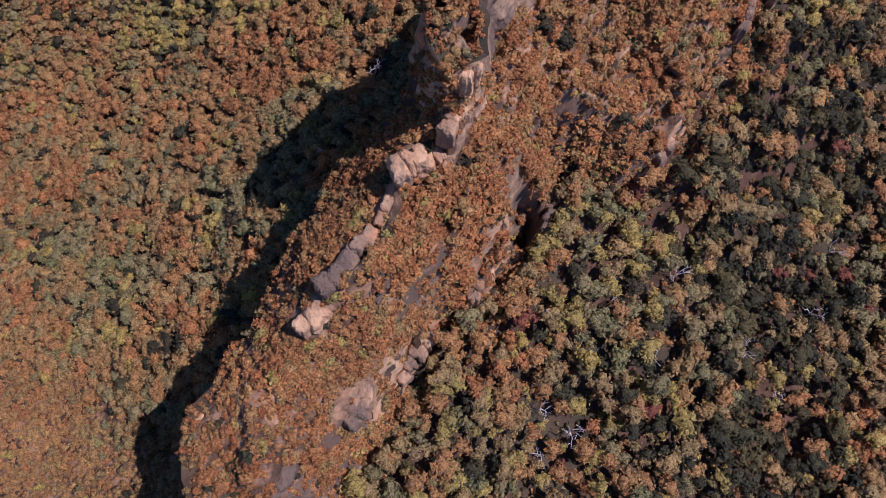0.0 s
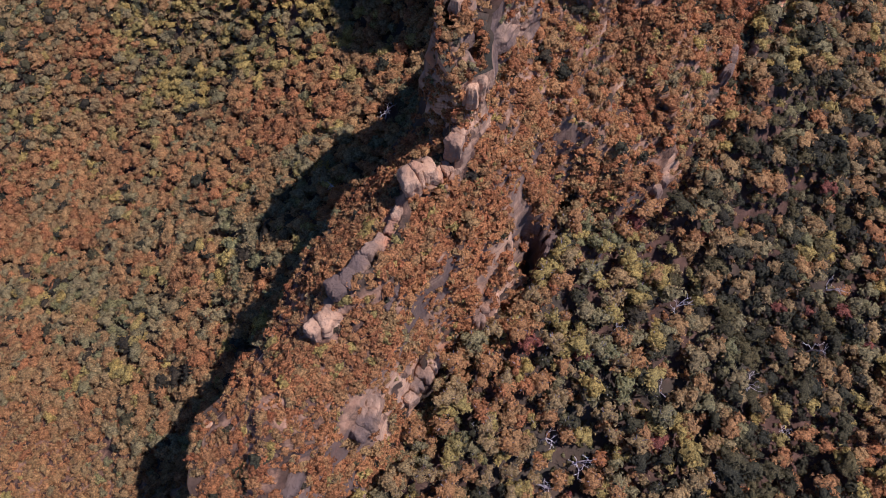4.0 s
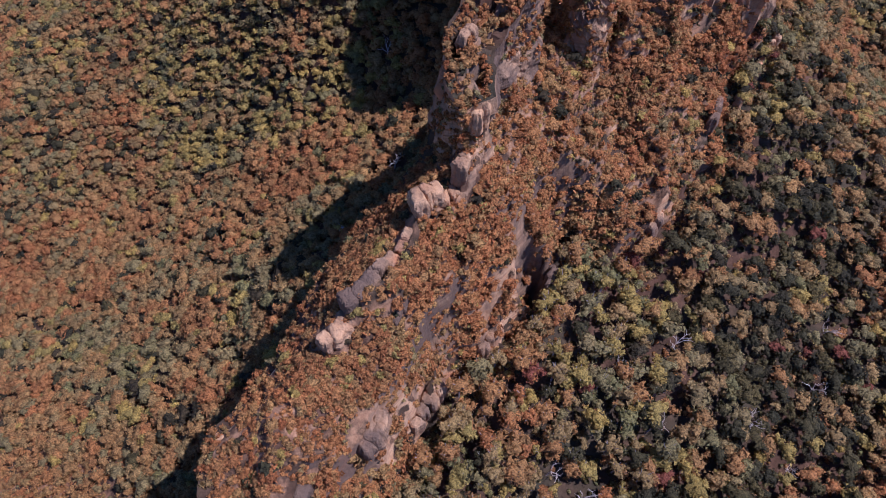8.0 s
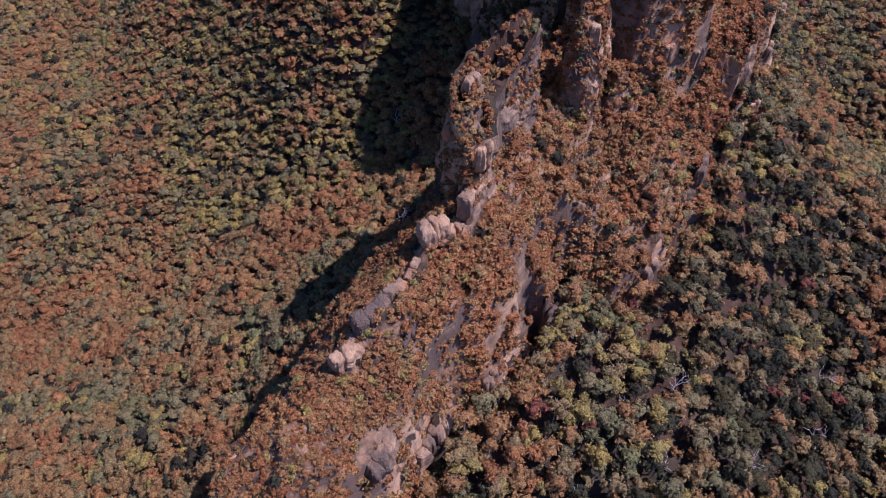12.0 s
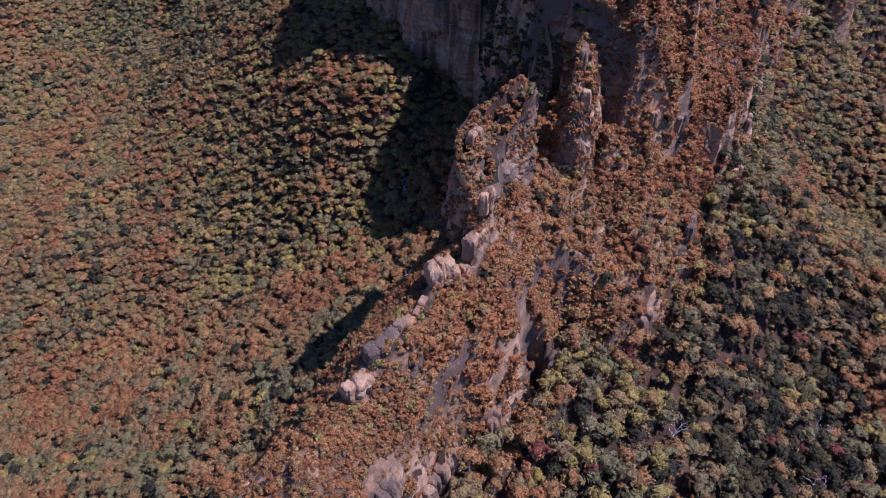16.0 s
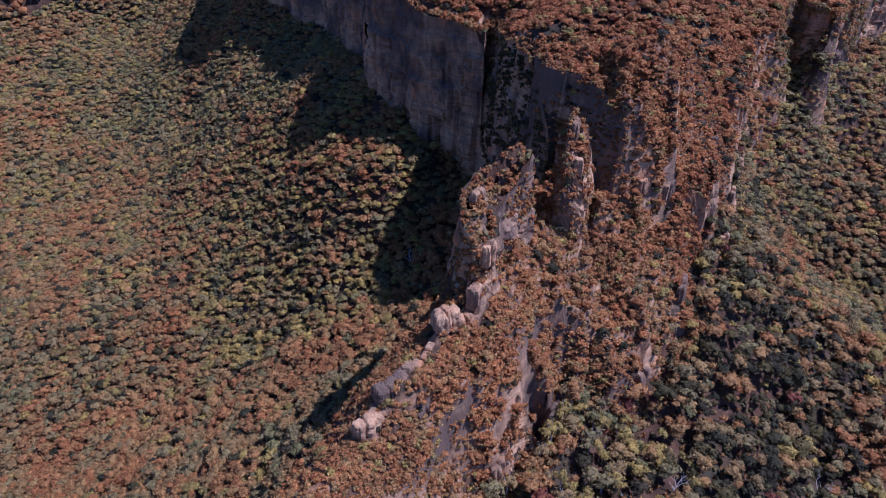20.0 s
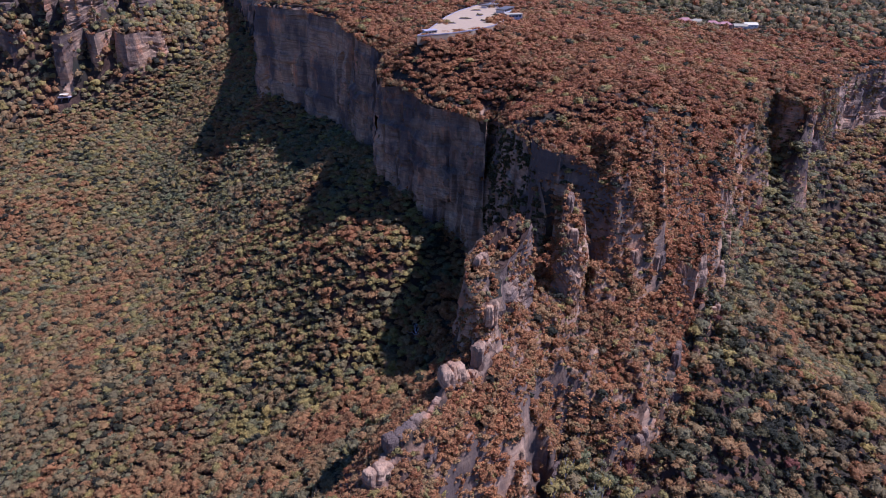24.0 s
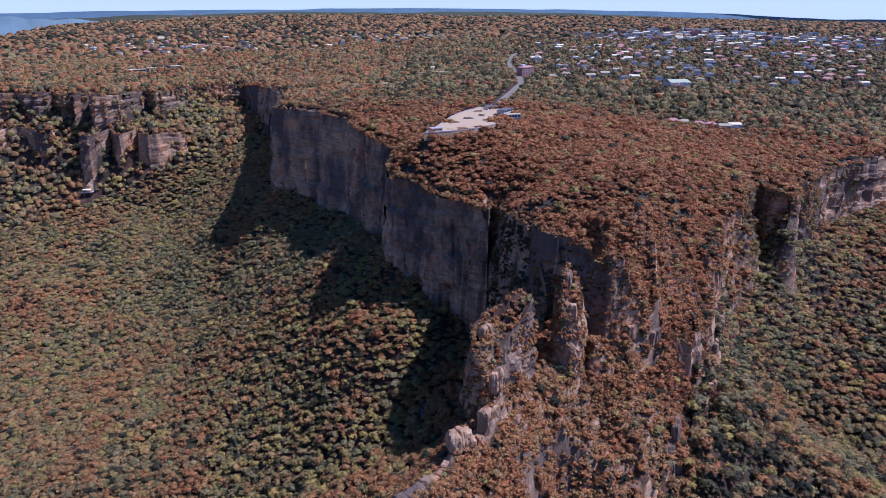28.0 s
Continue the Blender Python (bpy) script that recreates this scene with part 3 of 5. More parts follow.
# x, y, half length, half thickness, half height, heading, rise of the middle above the ground
SLABS = [(-8, 28, 18, 6, 12, 62, 0), (-32, 4, 12, 7, 9, 60, 0), (27, 64, 12, 6, 12, 64, 0), (62, 103, 17, 3.5, 15, 67, 5), (128, 142, 13, 5, 10, 55, 0),
         (10, 28, 6, 5, 6, 30, 0), (-58, -44, 11, 5, 5, 64, 0), (-40, -30, 9, 5, 6, 58, 0)]
CREST_ROCKS = [(-47, 40, 12, 7.5, 9, 52, 2.5), (-37, 54, 11, 5.5, 7, 50, 2.5), (-28, 66, 10, 5, 7, 52, 2), (-17, 83, 10, 4.5, 7, 62, 2), (-8, 97, 9, 8, 9, 40, 3.5), (4, 102, 8, 5.5, 7, 20, 2), (10, 112, 10, 6, 10, 64, 4), (15, 124, 10, 5, 10, 68, 4),
               (-88, 18, 4, 3, 4, 30, 1), (-99, -3, 4, 3, 4, 60, 1), (-62, -28, 9, 4, 5, 62, 0), (-52, -50, 8, 4, 5, 66, 0), (-20, 50, 7, 3, 4, 62, 0)]
PINS = [(37, 179, 4.5, 3.5, 9, 50, 5), (73, 216, 5, 4, 8, 70, 4), (75, 202, 4.5, 3.5, 8, 80, 2), (8, 146, 5, 4, 6, 60, 2)]
SLOPE_ROCKS = [(165, 202, 12, 4, 10, 66, 2), (158, 182, 9, 4, 9, 66, 1), (214, 262, 8, 4, 10, 62, 2), (205, 248, 6, 4, 8, 60, 2), (190, 225, 8, 4, 8, 66, 2), (228, 300, 9, 4, 11, 70, 2),
               (150, 236, 8, 4, 9, 60, 2), (128, 226, 6, 4, 8, 66, 2), (200, 300, 8, 4, 10, 66, 2), (246, 342, 8, 5, 12, 70, 3)]
for k, (x, y, a, b, c, heading, rise) in enumerate(SLABS + CREST_ROCKS + PINS + SLOPE_ROCKS):
    ob = new("rock_outcrop")
    for block in rock_mesh(a, b, c, 200 + 3 * k):
        new("block", block).parent = ob
    ob.matrix_world = pose(x, y, float(sample(gz, x, y)) + rise - 0.42 * c, 0, 0, heading)
    kind_of = 0 if k < len(SLABS) else 1 if k < len(SLABS) + len(CREST_ROCKS) else 2 if k < len(SLABS) + len(CREST_ROCKS) + len(PINS) else 3
    tagged(ob, ("pale sunlit sandstone slab on the steep ridge side", "weathered grey-tan sandstone rocks on the ridge crest",
                "narrow sandstone pinnacle standing above the ridge", "broken orange-tan sandstone outcrop among brown scrub")[kind_of], "rock", "rocks of the ridge")


# ---- trees ----
def crown_shape(rng, masses, rings, seg, sprays, side, ragged=(0.66, 1.16)):
    """A crown of several leaf masses with ragged sprays on them: corners and triangles, about one across in radius, standing on nought."""
    v, f, heaps = [], [], []
    for k in range(masses):
        a = 2 * np.pi * (k + rng.uniform(-0.35, 0.35)) / max(1, masses - 1)
        out = 0.0 if k == 0 else rng.uniform(0.36, 0.62)
        size = rng.uniform(0.50, 0.66) if k == 0 and masses > 1 else 0.92 if masses == 1 else rng.uniform(0.30, 0.50)
        heaps.append((math.cos(a) * out, math.sin(a) * out, 0.42 + rng.uniform(-0.14, 0.14) + (0.16 if k == 0 else 0), size, rng.uniform(0, 6.28), rng.uniform(0.8, 1.2)))

    def place(h, d, out):
        cx, cy, cz, size, ph, squash = h
        az = math.atan2(d[1], d[0])
        q = size * out * (1 + 0.16 * math.cos(2 * az + ph) + 0.10 * math.cos(3 * az - 2 * ph))
        return np.array([cx + d[0] * q, cy + d[1] * q * squash, cz + 0.80 * d[2] * q])

    for h in heaps:
        base = len(v)
        v.append(place(h, np.array([0, 0, 1.0]), 0.94))
        for k in range(1, rings + 1):
            for m in range(seg):
                a = 2 * np.pi * (m + 0.5 * (k % 2)) / seg + rng.uniform(-0.2, 0.2)
                th = 1.9 * k / rings + rng.uniform(-0.12, 0.12)
                v.append(place(h, np.array([math.sin(th) * math.cos(a), math.sin(th) * math.sin(a), math.cos(th)]), rng.uniform(*ragged)))
        f += [(base, base + 1 + m, base + 1 + (m + 1) % seg) for m in range(seg)]
        for k in range(1, rings):
            a0, b0 = base + 1 + (k - 1) * seg, base + 1 + k * seg
            for m in range(seg):
                n = (m + 1) % seg
                f += [(a0 + m, b0 + m, b0 + n), (a0 + m, b0 + n, a0 + n)]
    for k in range(sprays):
        h = heaps[k % len(heaps)]
        d = rng.normal(size=3)
        d[2] = abs(d[2]) if rng.random() < 0.7 else -0.3 * abs(d[2])
        d /= np.linalg.norm(d)
        c = place(h, d, rng.uniform(0.98, 1.2))
        nrm = d + rng.normal(size=3) * 0.7 + np.array([0, 0, 0.2])
        nrm /= np.linalg.norm(nrm)
        u = np.cross(nrm, rng.normal(size=3))
        u /= np.linalg.norm(u)
        w = np.cross(nrm, u)
        r = side * rng.uniform(0.6, 1.4)
        i = len(v)
        v += [c - u * r, c + (0.4 * u - 0.9 * w) * r, c + (0.6 * u + 0.9 * w) * r]
        f.append((i, i + 1, i + 2))
    return np.array(v), np.array(f)


def soup(name, shapes, xyz, radius, tall, tint, rng, mat, label, category):
    """Many plants joined into one mesh."""
    kinds = rng.integers(0, len(shapes), len(xyz))
    turn = rng.uniform(0, 2 * np.pi, len(xyz))
    allv, allt, allf, base = [], [], [], 0
    for k, (sh, fc) in enumerate(shapes):
        i = np.nonzero(kinds == k)[0]
        if not len(i):
            continue
        c, s = np.cos(turn[i])[:, None], np.sin(turn[i])[:, None]
        sx = radius[i][:, None] * rng.uniform(0.85, 1.15, (len(i), 1))
        px, py, pz = sh[None, :, 0] * sx, sh[None, :, 1] * radius[i][:, None], sh[None, :, 2] * (radius[i] * tall[i])[:, None]
        v = np.stack([px * c - py * s + xyz[i, 0:1], px * s + py * c + xyz[i, 1:2], pz + xyz[i, 2:3]], -1)
        allv.append(v.reshape(-1, 3))
        allf.append((fc[None] + (np.arange(len(i)) * len(sh))[:, None, None] + base).reshape(-1, 3))
        allt.append(np.repeat(tint[i], len(sh)))
        base += len(i) * len(sh)
    me = mesh_from(name, np.concatenate(allv), np.concatenate(allf), mat, True, {"tint": np.concatenate(allt)})
    return tagged(new(name, me), label, category, kind="stuff")


rng = np.random.default_rng(7)
CROWNS_NEAR = [crown_shape(rng, 4, 2, 5, 70, 0.16) for _ in range(16)]
CROWNS_MID = [crown_shape(rng, 2, 2, 5, 46, 0.18, (0.6, 1.1)) for _ in range(14)]
CROWNS_FAR = [crown_shape(rng, 1, 2, 5, 12, 0.26, (0.66, 1.12)) for _ in range(10)]
CROWNS_LAST = [crown_shape(rng, 1, 2, 4, 0, 0.3) for _ in range(8)]
SHRUBS = [crown_shape(rng, 2, 2, 4, 22, 0.23) for _ in range(8)]


def jittered(x0, x1, y0, y1, step):
    a, b = np.meshgrid(np.arange(x0, x1, step), np.arange(y0, y1, step), indexing="ij")
    p = np.stack([a.ravel(), b.ravel()], 1).astype(float)
    return p + rng.uniform(-0.46, 0.46, p.shape) * step


def tints(x, y):
    """Crown tints by place: browns on the ridge and the dry slopes, greens in patches of the valleys, the darkest along
    an eastern band.
    """
    n1, n2 = fbm(x, y, 120, 3, 41), fbm(x, y, 45, 3, 47)
    rim = sample(g_rim, x, y)
    green = 0.40 + 0.34 * n1 + 0.45 * n2
    valley_east = (x > 0.62 * y - 55) & (rim > 0) & (x < 330)
    green = np.where(valley_east & (y > 110), green - 0.10, green)
    green = np.where((x < -0.55 * y + 60) & (y > 380), green + 0.07, green)
    green = np.where((rim < 0), 0.20 + 0.30 * n2, green)
    town = smooth(700, 900, y) * (rim < 0)
    green = green + 0.08 * town
    u, w = rng.random(len(x)), rng.random(len(x))
    t = np.clip(0.14 + 0.06 * (rim > 0) + 0.48 * np.clip(green, 0, 1) + rng.normal(0, 0.10, len(x)), 0.13 * (rim > 0), 0.68)
    high = (rim < 0) & (y > 190) & (town < 0.5)
    t = np.where(high, np.clip(0.17 + 0.10 * n2 + rng.normal(0, 0.09, len(x)), 0, 0.5), t)
    # darkest crown tints along a slanting band of the eastern valley
    dark_band = (0.36 + 0.60 * smooth(260, 160, y)) * np.exp(-((x - 208 - 0.22 * (y - 50)) / 60) ** 2) * (y < 420)
    t = np.where(rng.random(len(x)) < 0.85 * dark_band, 0.865 + 0.02 * u, t)
    special = np.where(rng.random(len(x)) < 0.7 * dark_band, 0.5, rng.random(len(x)))
    west = (x < -130) & (y > 330) & (rim > 0)
    t = np.where(west, np.clip(t + (0.50 + 0.10 * n2 - t) * 0.15 * smooth(-20, 160, -0.6 * x + 0.4 * y - 420), 0, 0.76), t)
    t = np.where((special < np.where(west, 0.20, np.where(valley_east & (y < 110), 0.27, 0.13))) & ((w < green + 0.10) | ((x > 40) & (rim > 0))), 0.73 + 0.07 * u, t)
    t = np.where((special > np.where((x > 40) & (rim > 0), 0.86, 0.90)) & ((w < green + 0.1) | west), 0.87 + 0.02 * u, t)
    t = np.where((special > 0.985) & (x > 40) & (x < 420) & (rim > 0), 0.97, t)
    sunny_floor = (x < -230) & (y > 430) & (rim > 0) & (rng.random(len(x)) < 0.13 + 0.22 * n2)
    t = np.where(sunny_floor, 0.70 + 0.08 * w, t)
    golden = (x > -300) & (x < -35) & (y > 280) & (y < 560) & (rim > 0) & (rng.random(len(x)) < 0.34 + 0.25 * n2)
    t = np.where(golden, 0.72 + 0.08 * w, t)
    dry = smooth(60, -60, y + 0.35 * (x + 200)) * smooth(-110, -150, x)
    t = np.where((rim > 0) & (rng.random(len(x)) < dry) & (special > 0.06), np.clip(0.36 + rng.normal(0, 0.05, len(x)), 0, 0.6), t)
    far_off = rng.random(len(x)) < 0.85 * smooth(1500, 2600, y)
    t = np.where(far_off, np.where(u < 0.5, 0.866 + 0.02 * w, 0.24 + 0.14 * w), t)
    planted = (rng.random(len(x)) < 0.8 * town * smooth(2600, 1500, y) * np.where(x > -150, 1.0, 0.45))
    t = np.where(planted, np.where(u < 0.45, 0.868, np.where(u < 0.85, 0.48, 0.70)), t)
    return t



# ---- the plan of the town ----
TERRACE = [(-53, 522), (-45, 550), (-34, 600), (-24, 652), (-8, 700), (18, 752), (44, 735), (47, 690), (46, 618), (30, 588), (8, 560), (-20, 538)]
ROAD = [(20, 735), (44, 790), (77, 940), (105, 1056), (108, 1203), (98, 1330), (120, 1500), (240, 1750), (420, 1950)]
town_rng = np.random.default_rng(23)
HOUSES = []         # x, y, turn, proto


def scatter_houses(count, x0, x1, y0, y1, apart, protos):
    tries = 0
    while count and tries < 6000:
        tries += 1
        x, y = town_rng.uniform(x0, x1), town_rng.uniform(y0, y1)
        if all((x - h[0]) ** 2 + (y - h[1]) ** 2 > apart ** 2 for h in HOUSES):
            HOUSES.append((x, y, town_rng.choice([0, 90]) + town_rng.uniform(-14, 14), int(town_rng.choice(protos))))
            count -= 1


HOUSES += [(326, 822, 10, 1), (348, 830, -8, 0), (366, 818, 5, 1), (386, 822, 12, 1), (408, 818, -6, 3), (428, 832, 4, 2)]
scatter_houses(80, 520, 1000, 1780, 2300, 30, [5, 6, 6, 7, 2, 3])
scatter_houses(100, 360, 1250, 1480, 2150, 27, [0, 1, 1, 2, 3, 4, 5])
scatter_houses(52, 160, 850, 1120, 1560, 30, [0, 1, 1, 3, 4, 2])
scatter_houses(16, 1000, 1350, 1700, 2050, 34, [1, 2, 3, 5])
scatter_houses(22, -1250, -720, 1850, 2150, 34, [1, 2, 4, 5])
scatter_houses(26, -480, 0, 1750, 2250, 36, [0, 2, 3, 4])
scatter_houses(10, -200, 60, 1020, 1350, 40, [0, 2, 3])
scatter_houses(70, 180, 1050, 1120, 1760, 25, [0, 1, 1, 2, 3, 4, 5, 2])
scatter_houses(36, -1300, -50, 1750, 2350, 32, [0, 1, 2, 3, 4, 2])
LARGE = [(121, 1165, 20), (404, 1070, 30), (-800, 1422, 33), (-773, 1461, 29), (-747, 1507, 29), (-739, 997, 17), (52, 700, 14), (60, 655, 12), (165, 1390, 16), (-52, 1165, 20), (0, 1020, 14)]

CLEAR = [(x, y, 16) for x, y, _, _ in HOUSES] + LARGE         # places kept free of trees: x, y, radius
CLEAR += [(x, y, 8) for x, y in TERRACE] + [(0, 650, 42), (15, 700, 34), (-25, 575, 22), (5, 600, 28)]
for (xa, ya), (xb, yb) in zip(ROAD[:-1], ROAD[1:]):
    CLEAR += [(xa + (xb - xa) * k / 12, ya + (yb - ya) * k / 12, 12) for k in range(12)]


def keep(p):
    x, y = p[:, 0], p[:, 1]
    rim = sample(g_rim, x, y)
    ok = ((sample(g_cliff, x, y) > 3.5) & (sample(g_slope, x, y) < 2.6)) | ((rim < -4.5) & (rim > -9) & (sample(g_slope, x, y) < 4))
    if y.max() > 500:
        for cx, cy, r in CLEAR:
            ok &= (x - cx) ** 2 + (y - cy) ** 2 > r * r
    return ok


def away(p):
    return np.hypot(p[:, 0], p[:, 1] + 130)


def seen(p, margin=60):
    return (np.abs(p[:, 0]) < np.maximum(0.72 * (p[:, 1] + 262) + margin, 370 * (p[:, 1] > -120)))


def ridge_top(p):
    return (sample(g_rim, p[:, 0], p[:, 1]) < -2) & (p[:, 1] < 135) & (p[:, 0] < 80)


# bare trees of the near valley: x, y, height, lean
DEAD_TREES = [(79, -10, 27, 0.35), (66, -22, 20, -0.3), (60, 2, 18, 0.5), (128, 30, 22, 0.3), (190, 40, 24, -0.4), (160, -20, 20, 0.4), (142, 78, 22, 0.2),
              (236, 60, 22, 0.3), (-34, 205, 24, 0.2), (-46, 330, 20, 0.1), (215, 10, 20, -0.2), (100, 60, 17, 0.4), (255, 100, 22, 0.2), (-60, 150, 18, -0.3)]
near = np.concatenate([jittered(-480, 460, -115, 420, 7.4), jittered(-480, 460, -115, 420, 13.0)])
near = near[keep(near) & seen(near, 150) & (away(near) < 510)]
for x, y, h, lean in DEAD_TREES:
    near = near[np.hypot(near[:, 0] - x - 0.2 * h * lean, near[:, 1] - y) > 0.3 * h]
east_gap = (near[:, 0] > 0.62 * near[:, 1] - 55) & (sample(g_rim, near[:, 0], near[:, 1]) > 2) & (rng.random(len(near)) < 0.24)
near = near[~east_gap]
on_high = sample(g_rim, near[:, 0], near[:, 1]) < -2
east_side = (near[:, 0] > 0.62 * near[:, 1] - 55) & ~on_high
on_ridge = ridge_top(near)
r = np.where(east_side, 3.6 + 5.2 * rng.random(len(near)) ** 1.5, 3.8 + 4.4 * rng.random(len(near)) ** 1.2) * np.where(on_ridge, 0.50, np.where(on_high, 0.72, 1.0))
toe = smooth(60, -60, near[:, 1] + 0.35 * (near[:, 0] + 200)) * smooth(-110, -150, near[:, 0])
r = r * (1 - 0.5 * toe)
lift = np.where(on_ridge, 0.0, np.where(on_high, 0.3 * r, np.where(east_side, 1.2 * r + rng.uniform(-1, 6, len(near)), 0.55 * r + rng.uniform(0, 1.5, len(near)))))
z = sample(gz, near[:, 0], near[:, 1]) + lift
tint_near = tints(near[:, 0], near[:, 1])
single = np.nonzero(east_side & (near[:, 0] > -20) & (near[:, 0] < 190) & (near[:, 1] > -70) & (near[:, 1] < 170))[0][:290]
SINGLE = [(near[i, 0], near[i, 1], z[i], lift[i], r[i], tint_near[i]) for i in single]
rest = np.setdiff1d(np.arange(len(near)), single)
near, z, r, tint_near = near[rest], z[rest], r[rest], tint_near[rest]
soup("forest", CROWNS_NEAR, np.column_stack([near, z]), r, rng.uniform(0.6, 1.0, len(near)), tint_near, rng, FOLIAGE,
     "dense eucalypt forest of brown, olive and yellow-green crowns", "forest")

mid = jittered(-1000, 1000, -200, 1180, 7.3)
mid_reach = np.where(sample(g_rim, mid[:, 0], mid[:, 1]) > 0, 1330, 1080)
mid = mid[keep(mid) & seen(mid, 130) & (away(mid) >= 510) & (away(mid) < mid_reach)]
r = 4.6 + 5.2 * rng.random(len(mid)) ** 1.3
soup("forest", CROWNS_MID, np.column_stack([mid, sample(gz, mid[:, 0], mid[:, 1]) + 0.3 * r + rng.uniform(-0.8, 1.2, len(mid))]), r, rng.uniform(0.45, 0.74, len(mid)), tints(mid[:, 0], mid[:, 1]), rng, FOLIAGE,
     "dense brown and dark green eucalypt forest on slopes", "forest")

fill = jittered(-1000, 420, 60, 1180, 6.9)
fill = fill[keep(fill) & seen(fill, 130) & ((sample(g_rim, fill[:, 0], fill[:, 1]) > 0) | (fill[:, 1] < 720)) & (away(fill) >= 500) & (away(fill) < 1330)]
for closer, shapes, label in ((True, CROWNS_MID, "rounded lower trees filling the near valley forest"), (False, CROWNS_FAR, "lower trees between the taller crowns of the valley forest")):
    some = fill[(away(fill) < 740) == closer]
    r = rng.uniform(4.8, 7.8, len(some))
    soup("forest", shapes, np.column_stack([some, sample(gz, some[:, 0], some[:, 1]) + 0.10 * r]), r, rng.uniform(0.5, 0.72, len(some)), tints(some[:, 0], some[:, 1]), rng, FOLIAGE, label, "forest")

behind = jittered(-420, 420, -230, -108, 10.0)
behind = behind[keep(behind)]
r = rng.uniform(5.5, 9.0, len(behind)) * np.where(sample(g_rim, behind[:, 0], behind[:, 1]) < 0, 0.6, 1.0)
soup("forest", CROWNS_MID, np.column_stack([behind, sample(gz, behind[:, 0], behind[:, 1]) + 0.3 * r]), r, rng.uniform(0.8, 1.2, len(behind)), tints(behind[:, 0], behind[:, 1]), rng, FOLIAGE,
     "brown and olive eucalypt forest along the valley", "forest")

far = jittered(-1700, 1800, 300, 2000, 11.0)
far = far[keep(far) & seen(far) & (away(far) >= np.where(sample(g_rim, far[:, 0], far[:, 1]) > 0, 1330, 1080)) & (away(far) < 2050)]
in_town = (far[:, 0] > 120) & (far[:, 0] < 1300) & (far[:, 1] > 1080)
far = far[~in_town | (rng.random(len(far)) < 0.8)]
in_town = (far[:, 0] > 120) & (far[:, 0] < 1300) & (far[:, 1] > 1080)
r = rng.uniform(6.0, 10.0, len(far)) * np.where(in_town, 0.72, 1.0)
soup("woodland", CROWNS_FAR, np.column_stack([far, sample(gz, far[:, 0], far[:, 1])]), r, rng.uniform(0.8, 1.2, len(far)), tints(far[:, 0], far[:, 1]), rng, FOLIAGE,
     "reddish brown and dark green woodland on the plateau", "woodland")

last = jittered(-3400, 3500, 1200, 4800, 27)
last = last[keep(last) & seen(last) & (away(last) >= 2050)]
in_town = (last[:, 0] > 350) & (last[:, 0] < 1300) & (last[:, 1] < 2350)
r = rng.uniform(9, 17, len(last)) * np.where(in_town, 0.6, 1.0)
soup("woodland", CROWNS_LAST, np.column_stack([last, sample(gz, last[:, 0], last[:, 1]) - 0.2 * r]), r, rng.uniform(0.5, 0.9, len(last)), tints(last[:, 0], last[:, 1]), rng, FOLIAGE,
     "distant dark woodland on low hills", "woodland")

heath = jittered(-340, -105, -115, 75, 3.8)
heath = heath[(sample(g_rim, heath[:, 0], heath[:, 1]) > 6) & (heath[:, 1] + 0.35 * (heath[:, 0] + 200) < 45 + 25 * rng.random(len(heath))) & (fbm(heath[:, 0], heath[:, 1], 30, 3, 58) > -0.45)]
r = rng.uniform(2.0, 3.6, len(heath))
soup("heath", SHRUBS, np.column_stack([heath, sample(gz, heath[:, 0], heath[:, 1]) - 0.2 * r]), r, rng.uniform(0.5, 0.85, len(heath)), np.clip(rng.normal(0.30, 0.08, len(heath)), 0, 0.68), rng, FOLIAGE,
     "low tan-brown heath on the dry lower slope", "heath")
bush = np.concatenate([jittered(-190, 260, -115, 330, 3.0), jittered(-60, 270, -60, 330, 4.2), jittered(-60, 420, -60, 540, 2.8)])
covered = np.arange(len(bush)) >= len(bush) - len(np.arange(-60, 420, 2.8)) * len(np.arange(-60, 540, 2.8))
rim = sample(g_rim, bush[:, 0], bush[:, 1])
dense = fbm(bush[:, 0], bush[:, 1], 34, 3, 77)
sunny = bush[:, 0] > 0.62 * bush[:, 1] - 62
strips = ridged(bush[:, 0], bush[:, 1], 15, 30, 66, 93)
slope = sample(g_slope, bush[:, 0], bush[:, 1])
sunny = sunny | ((bush[:, 1] > 225) & (bush[:, 0] > 40)) | ((bush[:, 1] > 120) & (bush[:, 0] > 22))
steep_limit = np.where(sunny & (strips < 0.80 + 0.09 * (bush[:, 1] > 200) + 0.3 * (bush[:, 1] > 222) * (bush[:, 0] < 175)), 6.0 + 8.0 * (bush[:, 1] > 120) + 30.0 * (bush[:, 1] > 222) * (bush[:, 0] > 80), np.where(bush[:, 1] < 60, 3.4, 2.4)) + 1.8 * rng.random(len(bush))
bush = bush[((rim < 2) | (sunny & (rim < 14)) | (sunny & (rim < 36) & (bush[:, 1] > 225))) & (~covered | (sunny & (slope > 1.2 + 0.8 * rng.random(len(bush))))) & seen(bush) & (sample(g_slope, bush[:, 0], bush[:, 1]) < steep_limit) & ((dense > -0.42) | (rng.random(len(bush)) < 0.6))]
